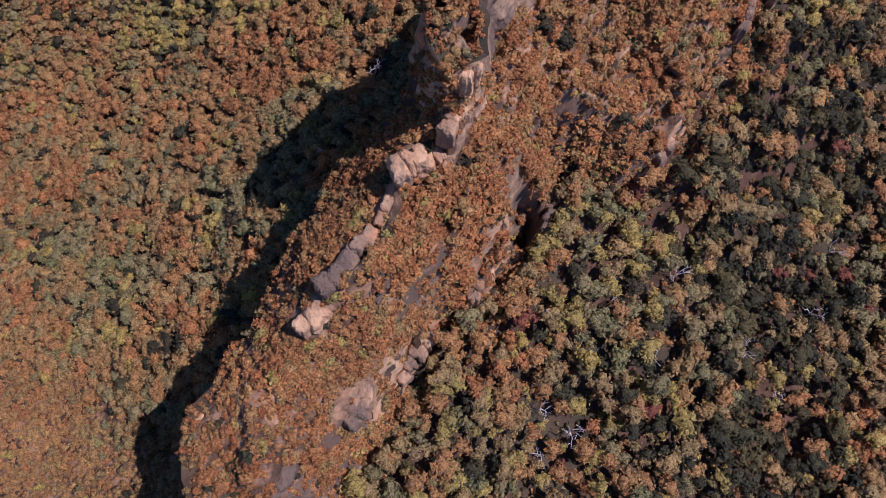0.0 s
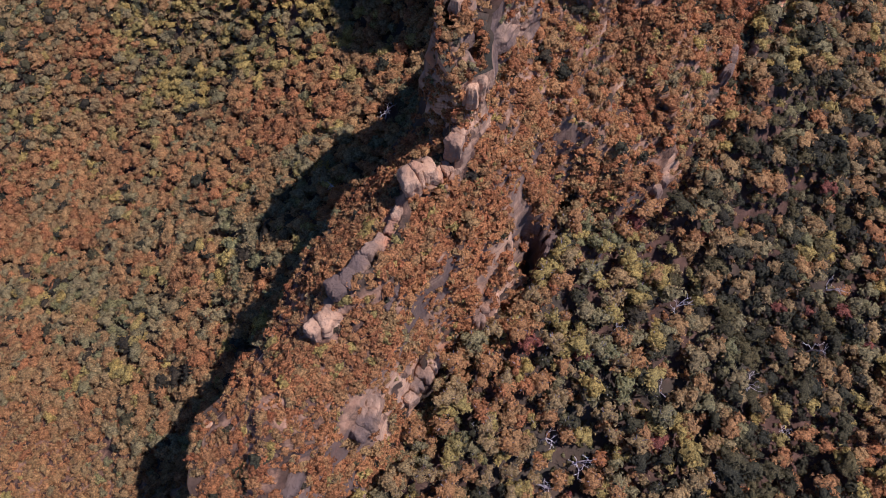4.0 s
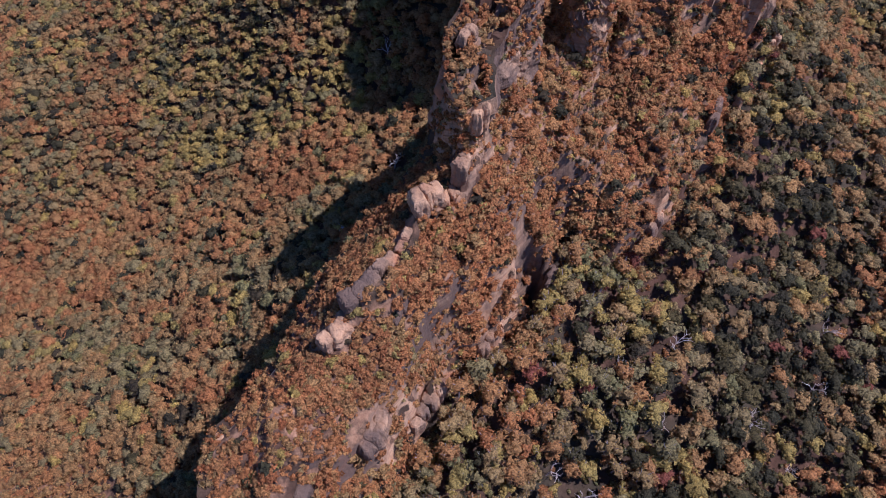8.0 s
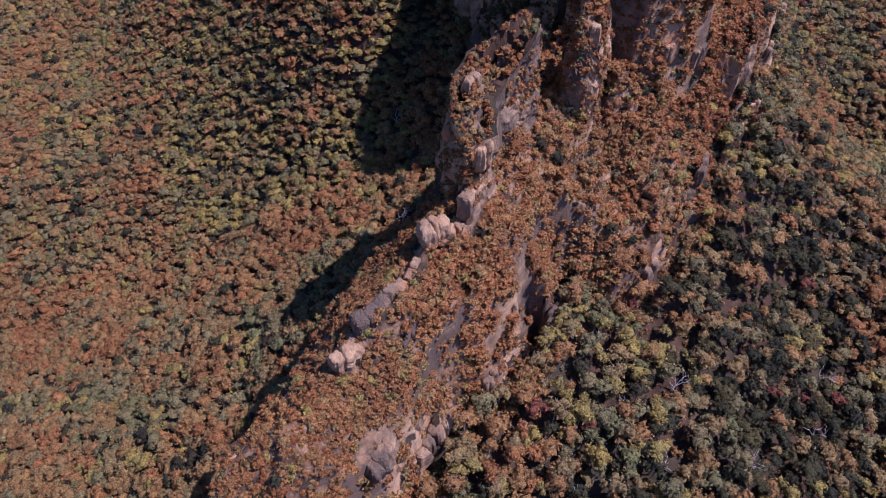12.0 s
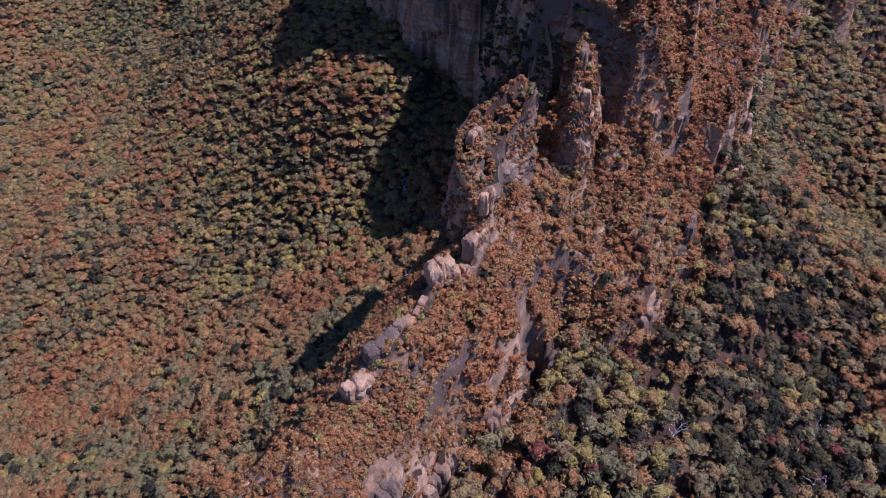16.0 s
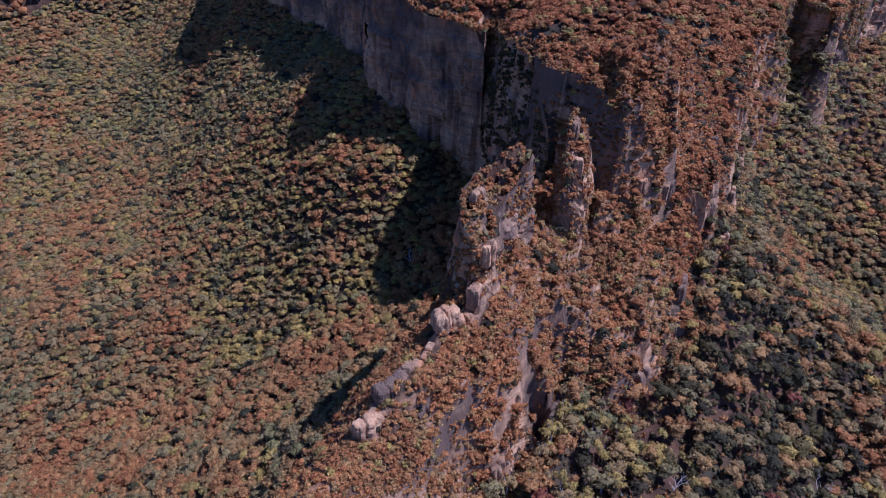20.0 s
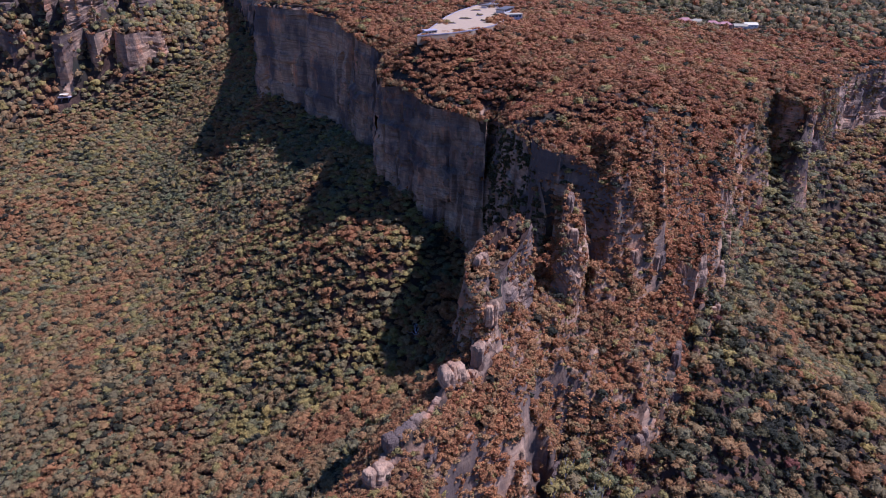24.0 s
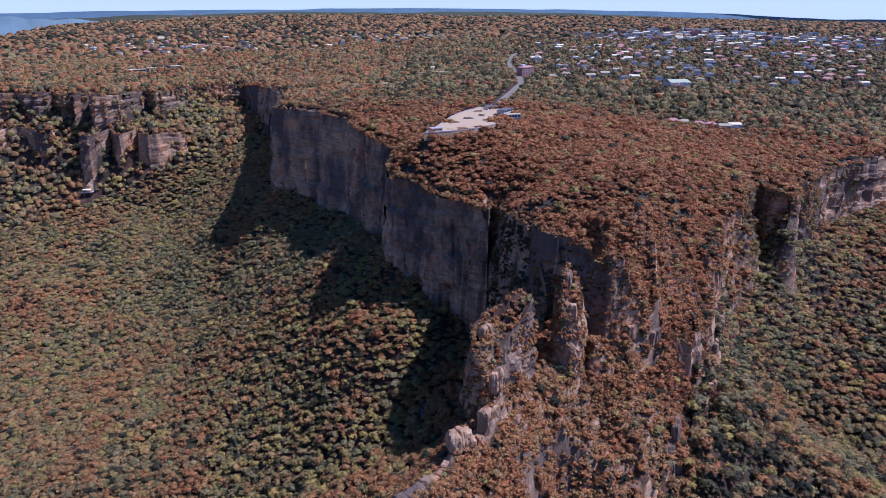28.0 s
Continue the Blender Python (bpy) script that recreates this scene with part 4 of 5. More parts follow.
for x, y, a, b, c, heading, rise in SLABS + CREST_ROCKS + PINS + SLOPE_ROCKS + [(*CLEFT[:4], 0, CLEFT[4], 0)]:
    hx, hy = math.cos(radians(heading)), math.sin(radians(heading))
    u, v = (bush[:, 0] - x) * hx + (bush[:, 1] - y) * hy, (bush[:, 1] - y) * hx - (bush[:, 0] - x) * hy
    bush = bush[((u / (a + 1)) ** 2 + (v / (b + 2)) ** 2 > 1) | (rng.random(len(bush)) < 0.12)]
r = rng.uniform(2.0, 4.6, len(bush)) * (0.75 + 0.6 * (fbm(bush[:, 0], bush[:, 1], 22, 2, 78) > -0.1))
soup("scrub", SHRUBS, np.column_stack([bush, sample(gz, bush[:, 0], bush[:, 1]) - 0.4 * r]), r, rng.uniform(0.5, 0.85, len(bush)), tints(bush[:, 0], bush[:, 1]), rng, FOLIAGE,
     "low rust-brown heath scrub on the rocky ridge", "scrub")
under = jittered(-20, 330, -110, 330, 6.2)
under = under[(sample(g_rim, under[:, 0], under[:, 1]) > 3) & (under[:, 0] > 0.62 * under[:, 1] - 45) & seen(under) & (sample(g_slope, under[:, 0], under[:, 1]) < 3)]
r = rng.uniform(1.6, 3.8, len(under))
soup("understorey", SHRUBS, np.column_stack([under, sample(gz, under[:, 0], under[:, 1]) - 0.3 * r]), r, rng.uniform(0.8, 1.3, len(under)), np.where(rng.random(len(under)) < 0.3, 0.868, np.clip(rng.normal(0.45, 0.14, len(under)), 0, 0.68)), rng, FOLIAGE,
     "dark green and olive shrubs beneath the valley trees", "undergrowth")
ledge = np.concatenate(LEDGES)
# flank: bushes set thick and mostly dark green, their colour deepening its shade
flank = (ledge[:, 0] > 24) & (ledge[:, 0] < np.where(ledge[:, 1] < 300, 130, 72)) & (ledge[:, 1] > 240) & (ledge[:, 1] < 450)
pillars = (ledge[:, 0] > -12) & (ledge[:, 0] < 120) & (ledge[:, 1] > 108) & (ledge[:, 1] < 232) & (ledge[:, 2] > 330)
beyond = ledge[:, 0] < -520
chance = 0.07 + 0.30 * beyond + 0.35 * (ledge[:, 0] > 250) + 0.5 * flank + 0.32 * pillars
picked = (rng.random(len(ledge)) < chance) & (fbm(ledge[:, 0] + ledge[:, 2], ledge[:, 1] + ledge[:, 2], 25, 3, 95) > np.where(flank, -0.15, np.where(pillars, -0.2, 0.0))) & ((np.hypot(ledge[:, 0], ledge[:, 1]) < 900) | beyond)
ledge, flank, pillars, beyond = ledge[picked], flank[picked], pillars[picked], beyond[picked]
r = rng.uniform(0.9, 2.6, len(ledge)) * np.where(flank, rng.uniform(0.8, 2.6, len(ledge)), np.where(pillars, 1.4, np.where(beyond, rng.uniform(2.0, 4.0, len(ledge)), np.where(ledge[:, 0] > 300, rng.uniform(1.0, 2.6, len(ledge)), 1.0))))
kinds = np.where(flank & (rng.random(len(ledge)) < 0.85), 0.868, np.clip(rng.normal(np.where(pillars, 0.26, 0.42), 0.14, len(ledge)), 0, 0.68))
soup("scrub", SHRUBS, ledge - np.array([0, 0, 0.6]), r, rng.uniform(0.7, 1.1, len(ledge)), kinds, rng, FOLIAGE,
     "bushes rooted on the ledges of the cliffs", "scrub")
edge = np.concatenate(RIMTOPS)
edge = edge[(rng.random(len(edge)) < 0.9) & ((np.hypot(edge[:, 0], edge[:, 1]) < 900) | (edge[:, 0] < -400)) & (fbm(edge[:, 0], edge[:, 1], 20, 3, 91) > -0.5)]
r = np.where(edge[:, 1] > 420, rng.uniform(3.0, 6.0, len(edge)) * np.where(edge[:, 0] < -400, 1.5, 1.0), rng.uniform(1.5, 3.6, len(edge)))
soup("scrub", SHRUBS, edge - np.array([0, 0, 0.8]), r, rng.uniform(0.8, 1.2, len(edge)), np.clip(rng.normal(0.25, 0.16, len(edge)), 0, 0.68), rng, FOLIAGE,
     "rust-brown scrub overhanging the cliff rims", "scrub")


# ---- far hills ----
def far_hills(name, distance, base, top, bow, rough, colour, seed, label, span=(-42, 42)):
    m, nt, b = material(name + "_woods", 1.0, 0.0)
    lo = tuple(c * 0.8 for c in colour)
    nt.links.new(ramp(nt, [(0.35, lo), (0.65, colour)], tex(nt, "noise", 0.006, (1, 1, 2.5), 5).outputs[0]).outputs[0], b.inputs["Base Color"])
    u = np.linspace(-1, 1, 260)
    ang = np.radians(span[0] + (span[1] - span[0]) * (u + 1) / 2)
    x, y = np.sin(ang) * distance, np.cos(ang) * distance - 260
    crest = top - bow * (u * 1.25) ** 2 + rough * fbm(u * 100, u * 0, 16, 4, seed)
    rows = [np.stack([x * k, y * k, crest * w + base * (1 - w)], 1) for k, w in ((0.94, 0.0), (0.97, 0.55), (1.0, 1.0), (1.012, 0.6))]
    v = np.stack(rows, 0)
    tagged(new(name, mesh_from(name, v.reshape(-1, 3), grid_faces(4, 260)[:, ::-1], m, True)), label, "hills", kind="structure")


# hills and valley carry the blue of distance haze in their base colour
far_hills("backdrop_hills", 4820, 380, 602, 46, 14, (0.105, 0.128, 0.135), 5, "far wooded hills along the horizon with blue haze in their colour")
far_hills("backdrop_valley", 4400, 100, 545, 10, 12, (0.17, 0.19, 0.165), 21, "wooded far side of the valley with pale blue haze in its colour", (-44, -27.5))
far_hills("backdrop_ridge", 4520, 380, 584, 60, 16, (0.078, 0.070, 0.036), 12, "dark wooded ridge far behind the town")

# a glowing backdrop band, added to brighten the pale sky low over the horizon
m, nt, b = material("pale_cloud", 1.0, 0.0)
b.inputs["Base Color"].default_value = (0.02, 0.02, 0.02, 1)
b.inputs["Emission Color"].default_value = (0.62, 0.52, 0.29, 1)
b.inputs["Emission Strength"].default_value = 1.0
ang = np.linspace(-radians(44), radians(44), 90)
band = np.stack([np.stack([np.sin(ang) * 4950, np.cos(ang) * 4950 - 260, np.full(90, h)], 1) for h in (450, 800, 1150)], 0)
tagged(new("backdrop_sky", mesh_from("backdrop_sky", band.reshape(-1, 3), grid_faces(3, 90), m)), "glowing backdrop of pale hazy sky low over the horizon", "sky", kind="structure")

# ---- single trees of the near valley ----
BARK = plain("pale_bark", (0.33, 0.27, 0.22), 0.9, 0.3, 1.5)
DEADWOOD = plain("grey_deadwood", (0.54, 0.42, 0.30), 0.9, 0.2, 1.5)


def tube(v, f, a, b, ra, rb, sides=5):
    """A tapered limb from a to b, added to lists of corners and faces."""
    a, b = np.array(a, float), np.array(b, float)
    d = (b - a) / (np.linalg.norm(b - a) + 1e-9)
    u = np.cross(d, (0.3, 0.9, 0.2))
    u /= np.linalg.norm(u)
    w = np.cross(d, u)
    i = len(v)
    for c, r in ((a, ra), (b, rb)):
        for k in range(sides):
            t = 2 * math.pi * k / sides
            v.append(tuple(c + (u * math.cos(t) + w * math.sin(t)) * r))
    for k in range(sides):
        n = (k + 1) % sides
        f.append((i + k, i + n, i + sides + n, i + sides + k))


def listed_mesh(name, v, f, mat):
    me = bpy.data.meshes.new(name)
    me.from_pydata([tuple(map(float, p)) for p in v], [], [tuple(map(int, q)) for q in f])
    me.materials.append(mat)
    me.update()
    return me


def trunk_mesh(seed):
    rs = random.Random(seed)
    v, f = [], []
    tube(v, f, (0, 0, -1), (0.03, -0.02, 0.1), 0.075, 0.055)
    for k in range(5):
        a = 2 * math.pi * (k + rs.random()) / 5
        tube(v, f, (0.02, 0, rs.uniform(-0.15, 0.1)), (0.5 * math.cos(a), 0.5 * math.sin(a), rs.uniform(0.3, 0.6)), 0.04, 0.012, 4)
    return listed_mesh("trunk", v, f, BARK)


TRUNKS = [trunk_mesh(k) for k in range(4)]
TINT_NAMES = [(0.12, "rust-brown"), (0.30, "warm brown"), (0.46, "olive-brown"), (0.56, "grey-green"), (0.64, "green"), (0.76, "yellow-green"), (0.875, "dark green"), (0.98, "dull red")]
CROWN_MESHES = {}
for a, (tv, _) in enumerate(TINT_NAMES):
    for b in range(4):
        cv, cf = CROWNS_NEAR[(a * 3 + b) % len(CROWNS_NEAR)]
        CROWN_MESHES[a, b] = mesh_from("crown", cv, cf, FOLIAGE, True, {"tint": np.full(len(cv), tv)})
tree_rng = random.Random(4)
for x, y, zc, lift_up, rad, tv in SINGLE:
    a = int(np.argmin([abs(tv - q[0]) for q in TINT_NAMES]))
    size = "large" if rad > 6 else "medium-sized" if rad > 4.6 else "small"
    tree = tagged(new("tree"), size + " eucalypt with a ragged " + TINT_NAMES[a][1] + " crown in the valley forest", "tree", "trees of the valley forest")
    tree.matrix_world = pose(x, y, zc - lift_up - 0.8, 0, 0, tree_rng.uniform(0, 360)) @ Matrix.Diagonal((rad, rad * tree_rng.uniform(0.85, 1.15), rad, 1))
    up = (lift_up + 0.8) / rad
    crown = new("crown", CROWN_MESHES[a, tree_rng.randrange(4)])
    trunk = new("trunk", TRUNKS[tree_rng.randrange(4)])
    for ob in (crown, trunk):
        ob.parent = tree
    crown.location = (0, 0, up)
    trunk.location, trunk.scale = (0, 0, up + 0.15), (1, 1, up + 0.3)


def dead_tree(x, y, height, seed, lean=0.0):
    """A bare grey tree with forked limbs."""
    rs = random.Random(seed)
    v, f = [], []

    def grow(a, d, length, r, depth):
        b = a + d * length
        tube(v, f, a, b, r, r * 0.62, 5 if depth < 2 else 4)
        if depth < 4:
            for k in range(2 if depth else 4):
                side = Vector((rs.uniform(-1, 1), rs.uniform(-1, 1), rs.uniform(-0.15, 0.6)))
                nd = (Vector(d) * 0.75 + side * 0.75).normalized()
                grow(np.array(b) - d * length * rs.uniform(0, 0.35), np.array(nd), length * rs.uniform(0.58, 0.8), r * 0.6, depth + 1)

    grow(np.zeros(3), np.array(Vector((lean, lean * 0.4, 1)).normalized()), height * 0.36, height * 0.026, 0)
    ob = new("dead_tree", listed_mesh("dead_tree", v, f, DEADWOOD))
    ob.location = (x, y, float(sample(gz, x, y)) - 0.5)
    tagged(ob, "bare grey dead tree with forked limbs among living crowns", "dead tree", "dead trees")


for k, (x, y, h, lean) in enumerate(DEAD_TREES):
    dead_tree(x, y, h, 50 + k, lean)

# ---- the town ----
PAVING = plain("pink_paving", (0.42, 0.265, 0.110), 0.85, 0.15, 0.4)
STONE = plain("stone_wall", (0.36, 0.28, 0.22), 0.9, 0.25, 0.8)
ASPHALT = plain("asphalt", (0.20, 0.145, 0.078), 0.9, 0.15, 0.3)
CREAM = plain("cream_render", (0.66, 0.55, 0.38), 0.8, 0.1, 0.2)
BRICK = plain("orange_brick", (0.42, 0.20, 0.12), 0.85, 0.15, 0.5)
WHITE = plain("white_paint", (0.85, 0.72, 0.46), 0.7, 0.06, 0.3)
TERRACOTTA = plain("terracotta_tiles", (0.40, 0.18, 0.11), 0.8, 0.2, 0.6)
GREY_ROOF = plain("grey_metal_roof", (0.38, 0.275, 0.128), 0.85, 0.1, 0.3)
DARK_ROOF = plain("dark_slate_roof", (0.13, 0.10, 0.065), 0.7, 0.2, 0.6)
PALE_ROOF = plain("pale_metal_roof", (0.66, 0.49, 0.235), 0.85, 0.08, 0.3)
GREEN_ROOF = plain("green_grey_metal_roof", (0.40, 0.35, 0.17), 0.85, 0.1, 0.3)
GLASS = plain("dark_window_glass", (0.03, 0.035, 0.04), 0.1, 0.1, 0.5)
PAINT = [plain("car_paint_" + n, c, 0.3, 0.03, 0.5) for n, c in (("white", (0.75, 0.75, 0.75)), ("grey", (0.25, 0.26, 0.28)), ("red", (0.35, 0.04, 0.03)), ("blue", (0.04, 0.08, 0.25)))]
RUBBER = plain("tyre_rubber", (0.03, 0.03, 0.03), 0.9, 0.1, 2)


def boxes(name, rows, mat):
    """Rows of middle x, y, z and size x, y, z as one mesh."""
    v, f = [], []
    for cx, cy, cz, sx, sy, sz in rows:
        i = len(v)
        for dz in (-0.5, 0.5):
            for dx, dy in ((-0.5, -0.5), (0.5, -0.5), (0.5, 0.5), (-0.5, 0.5)):
                v.append((cx + dx * sx, cy + dy * sy, cz + dz * sz))
        f += [(i + 3, i + 2, i + 1, i), (i + 4, i + 5, i + 6, i + 7)] + [(i + k, i + (k + 1) % 4, i + 4 + (k + 1) % 4, i + 4 + k) for k in range(4)]
    return listed_mesh(name, v, f, mat)


def part(name, me, parent, label=""):
    ob = new(name, me)
    ob.parent = parent
    return tagged(ob, label) if label else ob


def pitched(name, w, d, z, rise, hip, mat, eave=0.7):
    """A roof with eaves over a w by d plan; hip draws the ridge's ends in."""
    a, b = w / 2 + eave, d / 2 + eave
    v = [(-a, -b, z), (a, -b, z), (a, b, z), (-a, b, z), (-a, -b, z + 0.25), (a, -b, z + 0.25), (a, b, z + 0.25), (-a, b, z + 0.25), (-a + hip, 0, z + rise), (a - hip, 0, z + rise)]
    f = [(3, 2, 1, 0), (0, 1, 5, 4), (1, 2, 6, 5), (2, 3, 7, 6), (3, 0, 4, 7), (4, 5, 9, 8), (6, 7, 8, 9), (5, 6, 9), (7, 4, 8)]
    return listed_mesh(name, v, f, mat)


def house(w, d, h, rise, hip, walls, roofing, label):
    ob = tagged(new("house"), label, "house", "houses of the town")
    part("wall", boxes("wall", [(0, 0, h / 2 - 1, w, d, h + 2)], walls), ob)
    roof = part("roof", pitched("roof", w, d, h, rise, hip, roofing), ob)
    part("chimney", boxes("chimney", [(w * 0.22, d * 0.12, h + rise * 0.8, 0.9, 0.7, 2.0)], BRICK), roof)
    for sx in (-0.3, 0.05, 0.32):
        part("window", boxes("window", [(w * sx, -d / 2 - 0.03, h * 0.55, 1.9, 0.12, 1.4)], GLASS), ob)
    part("window", boxes("window", [(w / 2 + 0.03, 0, h * 0.55, 0.12, 2.2, 1.4)], GLASS), ob)
    part("door", boxes("door", [(-w * 0.12, -d / 2 - 0.03, 1.05, 1.0, 0.12, 2.1)], DARK_ROOF), ob)
    return ob


def shop(w, d, h, walls, roofing, label):
    ob = tagged(new("commercial_building"), label, "building", "shops of the town centre")
    part("wall", boxes("wall", [(0, 0, h / 2 - 1.5, w, d, h + 3)], walls), ob)
    part("roof", boxes("roof", [(0, 0, h + 0.15, w - 0.8, d - 0.8, 0.3)], roofing), ob)
    part("parapet", boxes("parapet", [(0, -d / 2 + 0.2, h + 0.5, w + 0.1, 0.45, 1.0), (0, d / 2 - 0.2, h + 0.5, w + 0.1, 0.45, 1.0)], walls), ob)
    for k in range(5):
        part("window", boxes("window", [(w * (k - 2) / 5.4, -d / 2 - 0.04, h * 0.5, w / 9, 0.14, h * 0.4)], GLASS), ob)
    part("rooftop_unit", boxes("rooftop_unit", [(w * 0.2, 0, h + 1.0, 3.0, 2.4, 1.6)], PALE_ROOF), ob)
    return ob


PROTOS = [house(17, 11, 4.2, 3.4, 4.5, CREAM, GREY_ROOF, "cream single-storey house with a grey metal hipped roof"),
          house(18, 12, 4.4, 3.8, 4.5, BRICK, TERRACOTTA, "brick house with a terracotta tiled hipped roof"),
          house(20, 12, 4.6, 3.0, 0.3, WHITE, PALE_ROOF, "white house with a pale metal gabled roof"),
          house(19, 11, 5.0, 3.2, 0.3, CREAM, GREY_ROOF, "cream house with a grey corrugated gabled roof"),
          house(16, 12, 6.5, 3.8, 4.0, WHITE, DARK_ROOF, "two-storey white house with a dark slate roof"),
          shop(26, 16, 7, CREAM, PALE_ROOF, "cream flat-roofed shop building in the town centre"),
          shop(34, 18, 9, WHITE, PALE_ROOF, "long white flat-roofed building in the town centre"),
          shop(24, 18, 11, BRICK, TERRACOTTA, "orange brick block with a red roof in town")]
placed = set()
for x, y, turn, k in HOUSES:
    m = pose(x, y, float(sample(gz, x, y)) + 0.3, 0, 0, turn)
    if k in placed:
        copy_thing(PROTOS[k], m)
    else:
        PROTOS[k].matrix_world = m
        placed.add(k)
for k, ob in enumerate(PROTOS):
    if k not in placed:
        ob.matrix_world = pose(700 + 45 * k, 1950, float(sample(gz, 700 + 45 * k, 1950)) + 0.3)


def at_ground(ob, x, y, turn, up=0.2):
    ob.matrix_world = pose(x, y, float(sample(gz, x, y)) + up, 0, 0, turn)
    return ob


# hotel: four storeys of orange brick
hotel = tagged(new("hotel"), "four-storey orange brick hotel with rows of windows", "hotel")
part("wall", boxes("wall", [(0, 0, 7, 34, 16, 18)], BRICK), hotel)
part("roof", pitched("roof", 34, 16, 16, 3.5, 6, TERRACOTTA), hotel)
part("tower", boxes("tower", [(-8, 0, 19, 8, 8, 6)], CREAM), hotel)
for floor in range(4):
    for k in range(7):
        win = part("window", boxes("window", [(-14 + 4.7 * k, -8.05, 2.6 + 3.8 * floor, 2.0, 0.2, 2.0)], GLASS), hotel)
        part("sill", boxes("sill", [(-14 + 4.7 * k, -8.15, 1.5 + 3.8 * floor, 2.3, 0.35, 0.2)], CREAM), win)
at_ground(hotel, 121, 1165, 42)

hall = tagged(new("sports_hall"), "large hall with a green-grey metal gabled roof", "hall")
part("wall", boxes("wall", [(0, 0, 3.5, 40, 30, 11)], WHITE), hall)
part("roof", pitched("roof", 40, 30, 9, 5, 0.3, GREEN_ROOF, 1.0), hall)
annex = part("annex", boxes("annex", [(-10, -19, 2, 22, 9, 6)], BRICK), hall)
part("door", boxes("door", [(-10, -23.55, 1.5, 5, 0.2, 3)], DARK_ROOF), annex)
for k in range(5):
    part("window", boxes("window", [(-16 + 8 * k, -15.05, 6.5, 4, 0.2, 1.6)], GLASS), hall)
at_ground(hall, 404, 1072, 12, 1)

for k, (x, y, turn, w) in enumerate([(-805, 1420, 40, 39), (-775, 1459, 52, 45), (-747, 1506, 48, 31)]):
    b = tagged(new("station_building"), "long low building with a pale flat roof at the cliff top", "building", "station buildings")
    part("wall", boxes("wall", [(0, 0, 2.5, w, 12, 9)], GREY_ROOF), b)
    part("roof", boxes("roof", [(0, 0, 7.3, w + 2, 14, 0.6)], PALE_ROOF), b)
    for q in range(4):
        part("window", boxes("window", [(w * (q - 1.5) / 4.4, -6.05, 4, w / 7, 0.2, 2.4)], GLASS), b)
    at_ground(b, x, y, turn)

hut = tagged(new("valley_station"), "small open platform with a grey roof in the valley forest", "shelter")
part("platform", boxes("platform", [(0, 0, 8, 22, 9, 1.0)], STONE), hut)
part("roof", pitched("roof", 14, 8, 13, 1.6, 0.3, PALE_ROOF), hut)
for sx in (-6, 6):
    for sy in (-3.4, 3.4):
        part("post", boxes("post", [(sx, sy, 6, 0.5, 0.5, 14)], STONE), hut)
at_ground(hut, -739, 997, 15)

for x, y, w, d, mat, label in [(165, 1390, 26, 12, WHITE, "long white guest house with a pale roof"), (-52, 1165, 30, 12, CREAM, "cream guest house with a grey roof among trees"), (0, 1020, 20, 13, CREAM, "cottage with a dark hipped roof near the lookout")]:
    b = tagged(new("guest_house"), label, "house")
    part("wall", boxes("wall", [(0, 0, 2.5, w, d, 8)], mat), b)
    part("roof", pitched("roof", w, d, 6.5, 3.5, 3, PALE_ROOF if mat == WHITE else GREY_ROOF if w > 25 else DARK_ROOF), b)
    for k in range(5):
        part("window", boxes("window", [(w * (k - 2) / 5.5, -d / 2 - 0.05, 3.6, 1.8, 0.2, 1.6)], GLASS), b)
    at_ground(b, x, y, 8)

mast = tagged(new("chimney_stack"), "tall dark chimney stack above the town", "chimney")
mv, mf = [], []
tube(mv, mf, (0, 0, -1), (0, 0, 38), 2.4, 1.6, 10)
part("shaft", listed_mesh("shaft", mv, mf, DARK_ROOF), mast)
mv, mf = [], []
tube(mv, mf, (0, 0, 37.4), (0, 0, 38.4), 1.9, 1.9, 10)
part("rim", listed_mesh("rim", mv, mf, STONE), mast)
at_ground(mast, 745, 2150, 0)

# ---- the lookout ----
LEVEL = 464.6


def prism(name, outline, z0, z1, mat):
    n = len(outline)
    v = [(x, y, z0) for x, y in outline] + [(x, y, z1) for x, y in outline]
    ar = sum(outline[k][0] * outline[(k + 1) % n][1] - outline[(k + 1) % n][0] * outline[k][1] for k in range(n))
    o = list(range(n)) if ar > 0 else list(range(n))[::-1]
    f = [tuple(n + k for k in o), tuple(o[::-1])] + [(o[k], o[(k + 1) % n], n + o[(k + 1) % n], n + o[k]) for k in range(n)]
    return listed_mesh(name, v, f, mat)


lookout = tagged(new("lookout_terrace"), "pink paved lookout terrace with low stone parapets at the cliff top", "terrace")
part("paving", prism("paving", TERRACE, LEVEL - 9, LEVEL, PAVING), lookout)
for (xa, ya), (xb, yb) in zip(TERRACE[:], TERRACE[1:] + TERRACE[:1]):
    ln, ang = math.hypot(xb - xa, yb - ya), math.degrees(math.atan2(yb - ya, xb - xa))
    w = part("parapet", boxes("parapet", [(0, 0, 0.55, ln - 0.6, 0.5, 1.1)], STONE), lookout)
    w.matrix_local = pose((xa + xb) / 2, (ya + yb) / 2, LEVEL, 0, 0, ang)
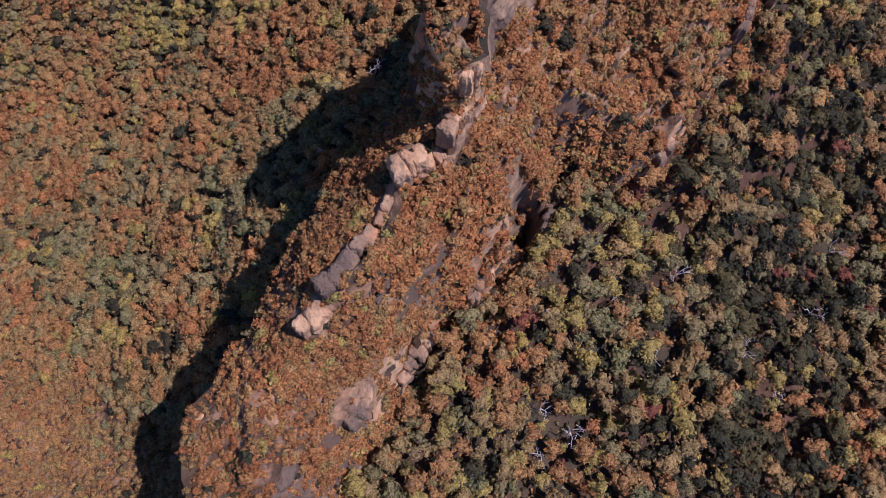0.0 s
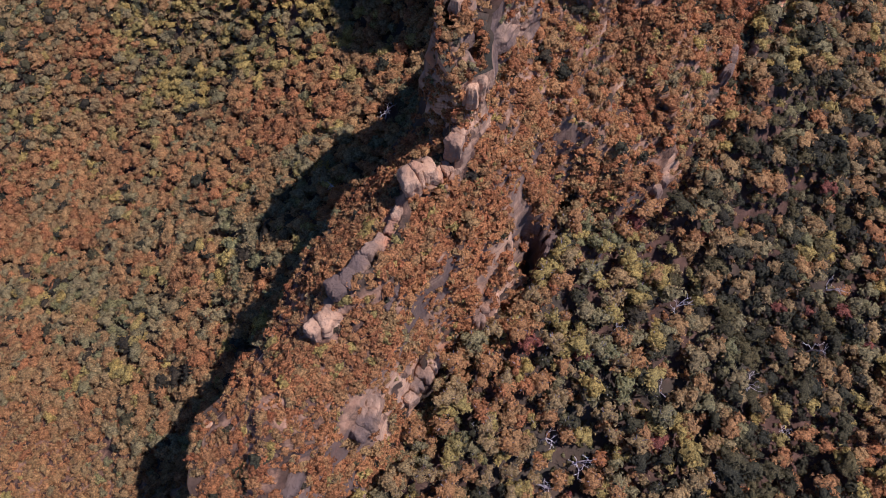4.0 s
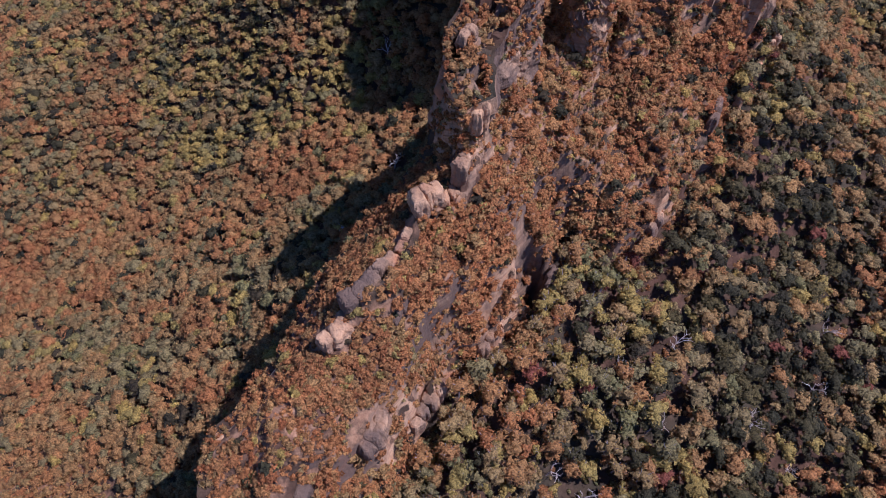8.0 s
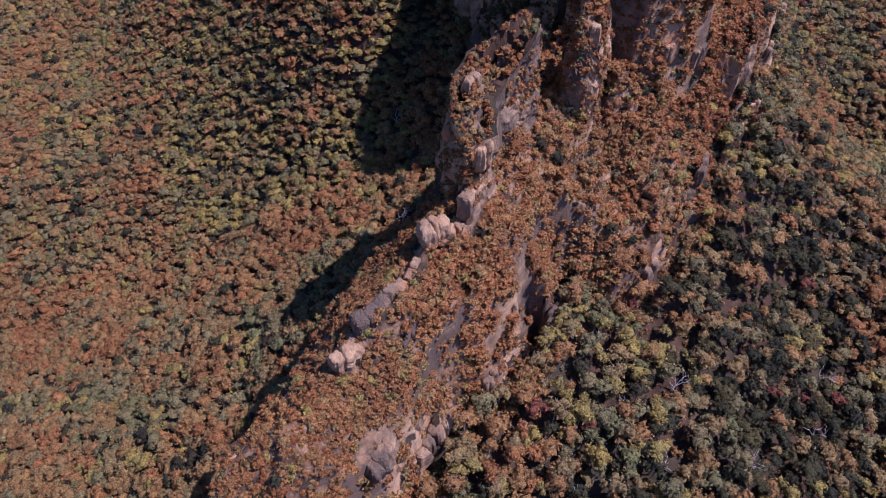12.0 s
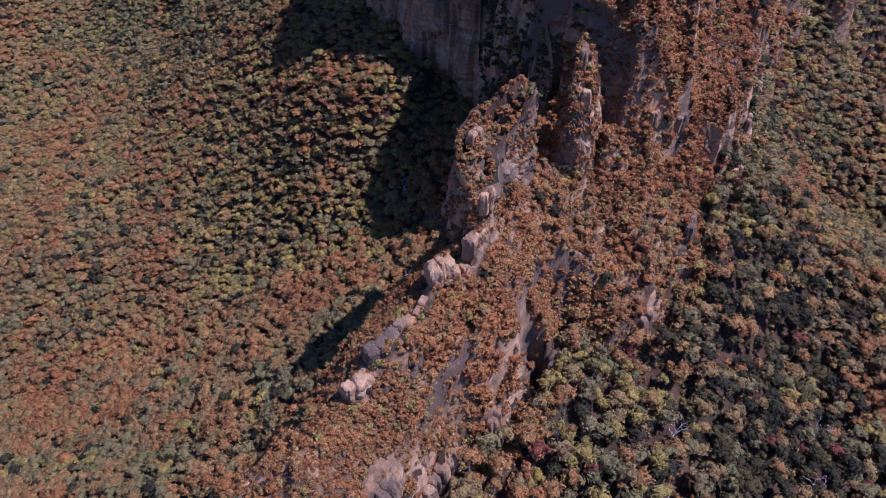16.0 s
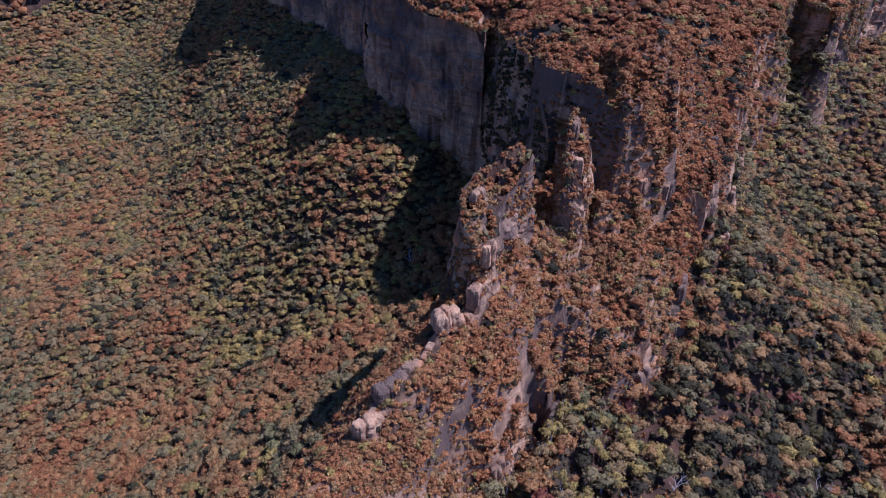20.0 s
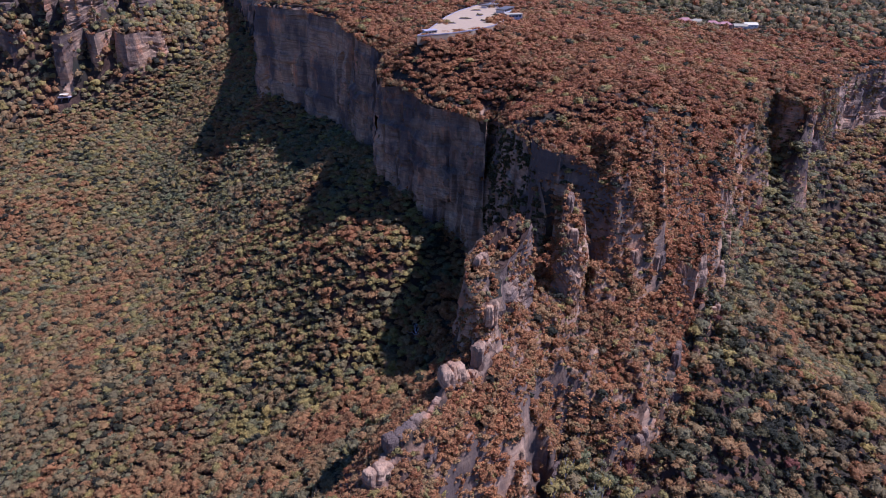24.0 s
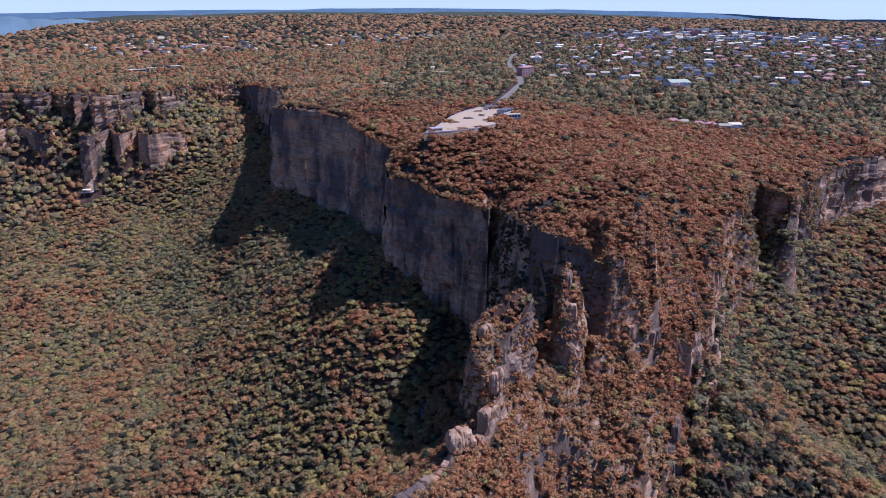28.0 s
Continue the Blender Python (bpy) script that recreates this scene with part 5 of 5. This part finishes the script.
for k, (x, y, a, b) in enumerate([(0, 640, 16, 8), (18, 668, 10, 14), (-18, 606, 14, 4), (22, 626, 8, 6), (14, 706, 14, 5)]):
    bed = part("garden_bed", prism("garden_bed", [(x + a * math.cos(t) * 0.5, y + b * math.sin(t) * 0.5) for t in np.linspace(0, 2 * math.pi, 12, endpoint=False)], LEVEL + 0.002, LEVEL + 0.6, STONE), lookout)
    part("soil", prism("soil", [(x + a * math.cos(t) * 0.45, y + b * math.sin(t) * 0.45) for t in np.linspace(0, 2 * math.pi, 12, endpoint=False)], LEVEL + 0.5, LEVEL + 0.7, GROUND), bed)
    shrub_rng = np.random.default_rng(90 + k)
    n = int(a * b / 7) + 3
    px, py = x + shrub_rng.uniform(-0.36, 0.36, n) * a, y + shrub_rng.uniform(-0.36, 0.36, n) * b
    soup("garden_shrubs", SHRUBS, np.column_stack([px, py, np.full(n, LEVEL + 0.5)]), shrub_rng.uniform(0.7, 1.5, n), np.full(n, 0.9), shrub_rng.uniform(0.4, 0.7, n), shrub_rng, FOLIAGE,
         "olive shrubs in a stone-edged garden bed", "shrubs")
for x, y, w, d, h, turn, mat, label in [(52, 702, 30, 11, 4, 62, DARK_ROOF, "visitor centre with a dark flat roof beside the terrace"), (60, 655, 20, 9, 4, 20, GREY_ROOF, "low pavilion with a grey roof below the terrace"),
                                        (-40, 542, 14, 7, 3, 30, STONE, "stone lookout shelter at the cliff edge"), (30, 735, 18, 8, 3.5, 60, DARK_ROOF, "kiosk with a dark roof beside the road")]:
    b = tagged(new("pavilion"), label, "building")
    part("wall", boxes("wall", [(0, 0, h / 2 - 4, w, d, h + 8)], CREAM), b)
    part("roof", boxes("roof", [(0, 0, h + 0.3, w + 2, d + 2, 0.6)], mat), b)
    for k in range(4):
        part("window", boxes("window", [(w * (k - 1.5) / 4.4, -d / 2 - 0.04, h * 0.55, w / 6, 0.14, h * 0.5)], GLASS), b)
    b.matrix_world = pose(x, y, LEVEL, 0, 0, turn)

road_pts = np.array(ROAD, float)
rs = np.concatenate([[0], np.cumsum(np.hypot(np.diff(road_pts[:, 0]), np.diff(road_pts[:, 1])))])
rt = np.arange(0, rs[-1], 8.0)
rx, ry = np.interp(rt, rs, road_pts[:, 0]), np.interp(rt, rs, road_pts[:, 1])
tx, ty = np.gradient(rx), np.gradient(ry)
ln = np.hypot(tx, ty)
rz = np.maximum(sample(gz, rx, ry), np.maximum(sample(gz, rx + 5, ry), sample(gz, rx - 5, ry))) + 0.5
strip = np.stack([np.stack([rx + k * ty / ln, ry - k * tx / ln, rz + up], 1) for k, up in ((-6.5, -3), (-6.5, 0), (6.5, 0), (6.5, -3))], 0)
tagged(new("road", mesh_from("road", strip.reshape(-1, 3), grid_faces(4, len(rx)), ASPHALT)), "sunlit grey asphalt road from the lookout into town", "road", kind="structure")


def parked_car(paint):
    ob = tagged(new("parked_car"), paint.name.split("_")[-1] + " parked car beside the lookout road", "car", "parked cars")
    part("body", boxes("body", [(0, 0, 0.62, 4.4, 1.8, 0.65)], paint), ob)
    part("cabin", pitched("cabin", 2.2, 1.5, 0.95, 0.55, 0.5, GLASS, 0.1), ob)
    for sx in (-1.35, 1.35):
        for sy in (-0.85, 0.85):
            v, f = [], []
            tube(v, f, (sx, sy - 0.12, 0.32), (sx, sy + 0.12, 0.32), 0.32, 0.32, 8)
            part("wheel", listed_mesh("wheel", v, f, RUBBER), ob)
    return ob


CARS = [parked_car(p) for p in PAINT]
for k in range(14):
    i = 2 + k
    a = math.degrees(math.atan2(ty[i], tx[i]))
    side = 4.6 if k % 2 else -4.6
    m = pose(rx[i] + side * ty[i] / ln[i], ry[i] - side * tx[i] / ln[i], rz[i], 0, 0, a)
    if k < 4:
        CARS[k].matrix_world = m
    else:
        copy_thing(CARS[(k * 3) % 4], m)
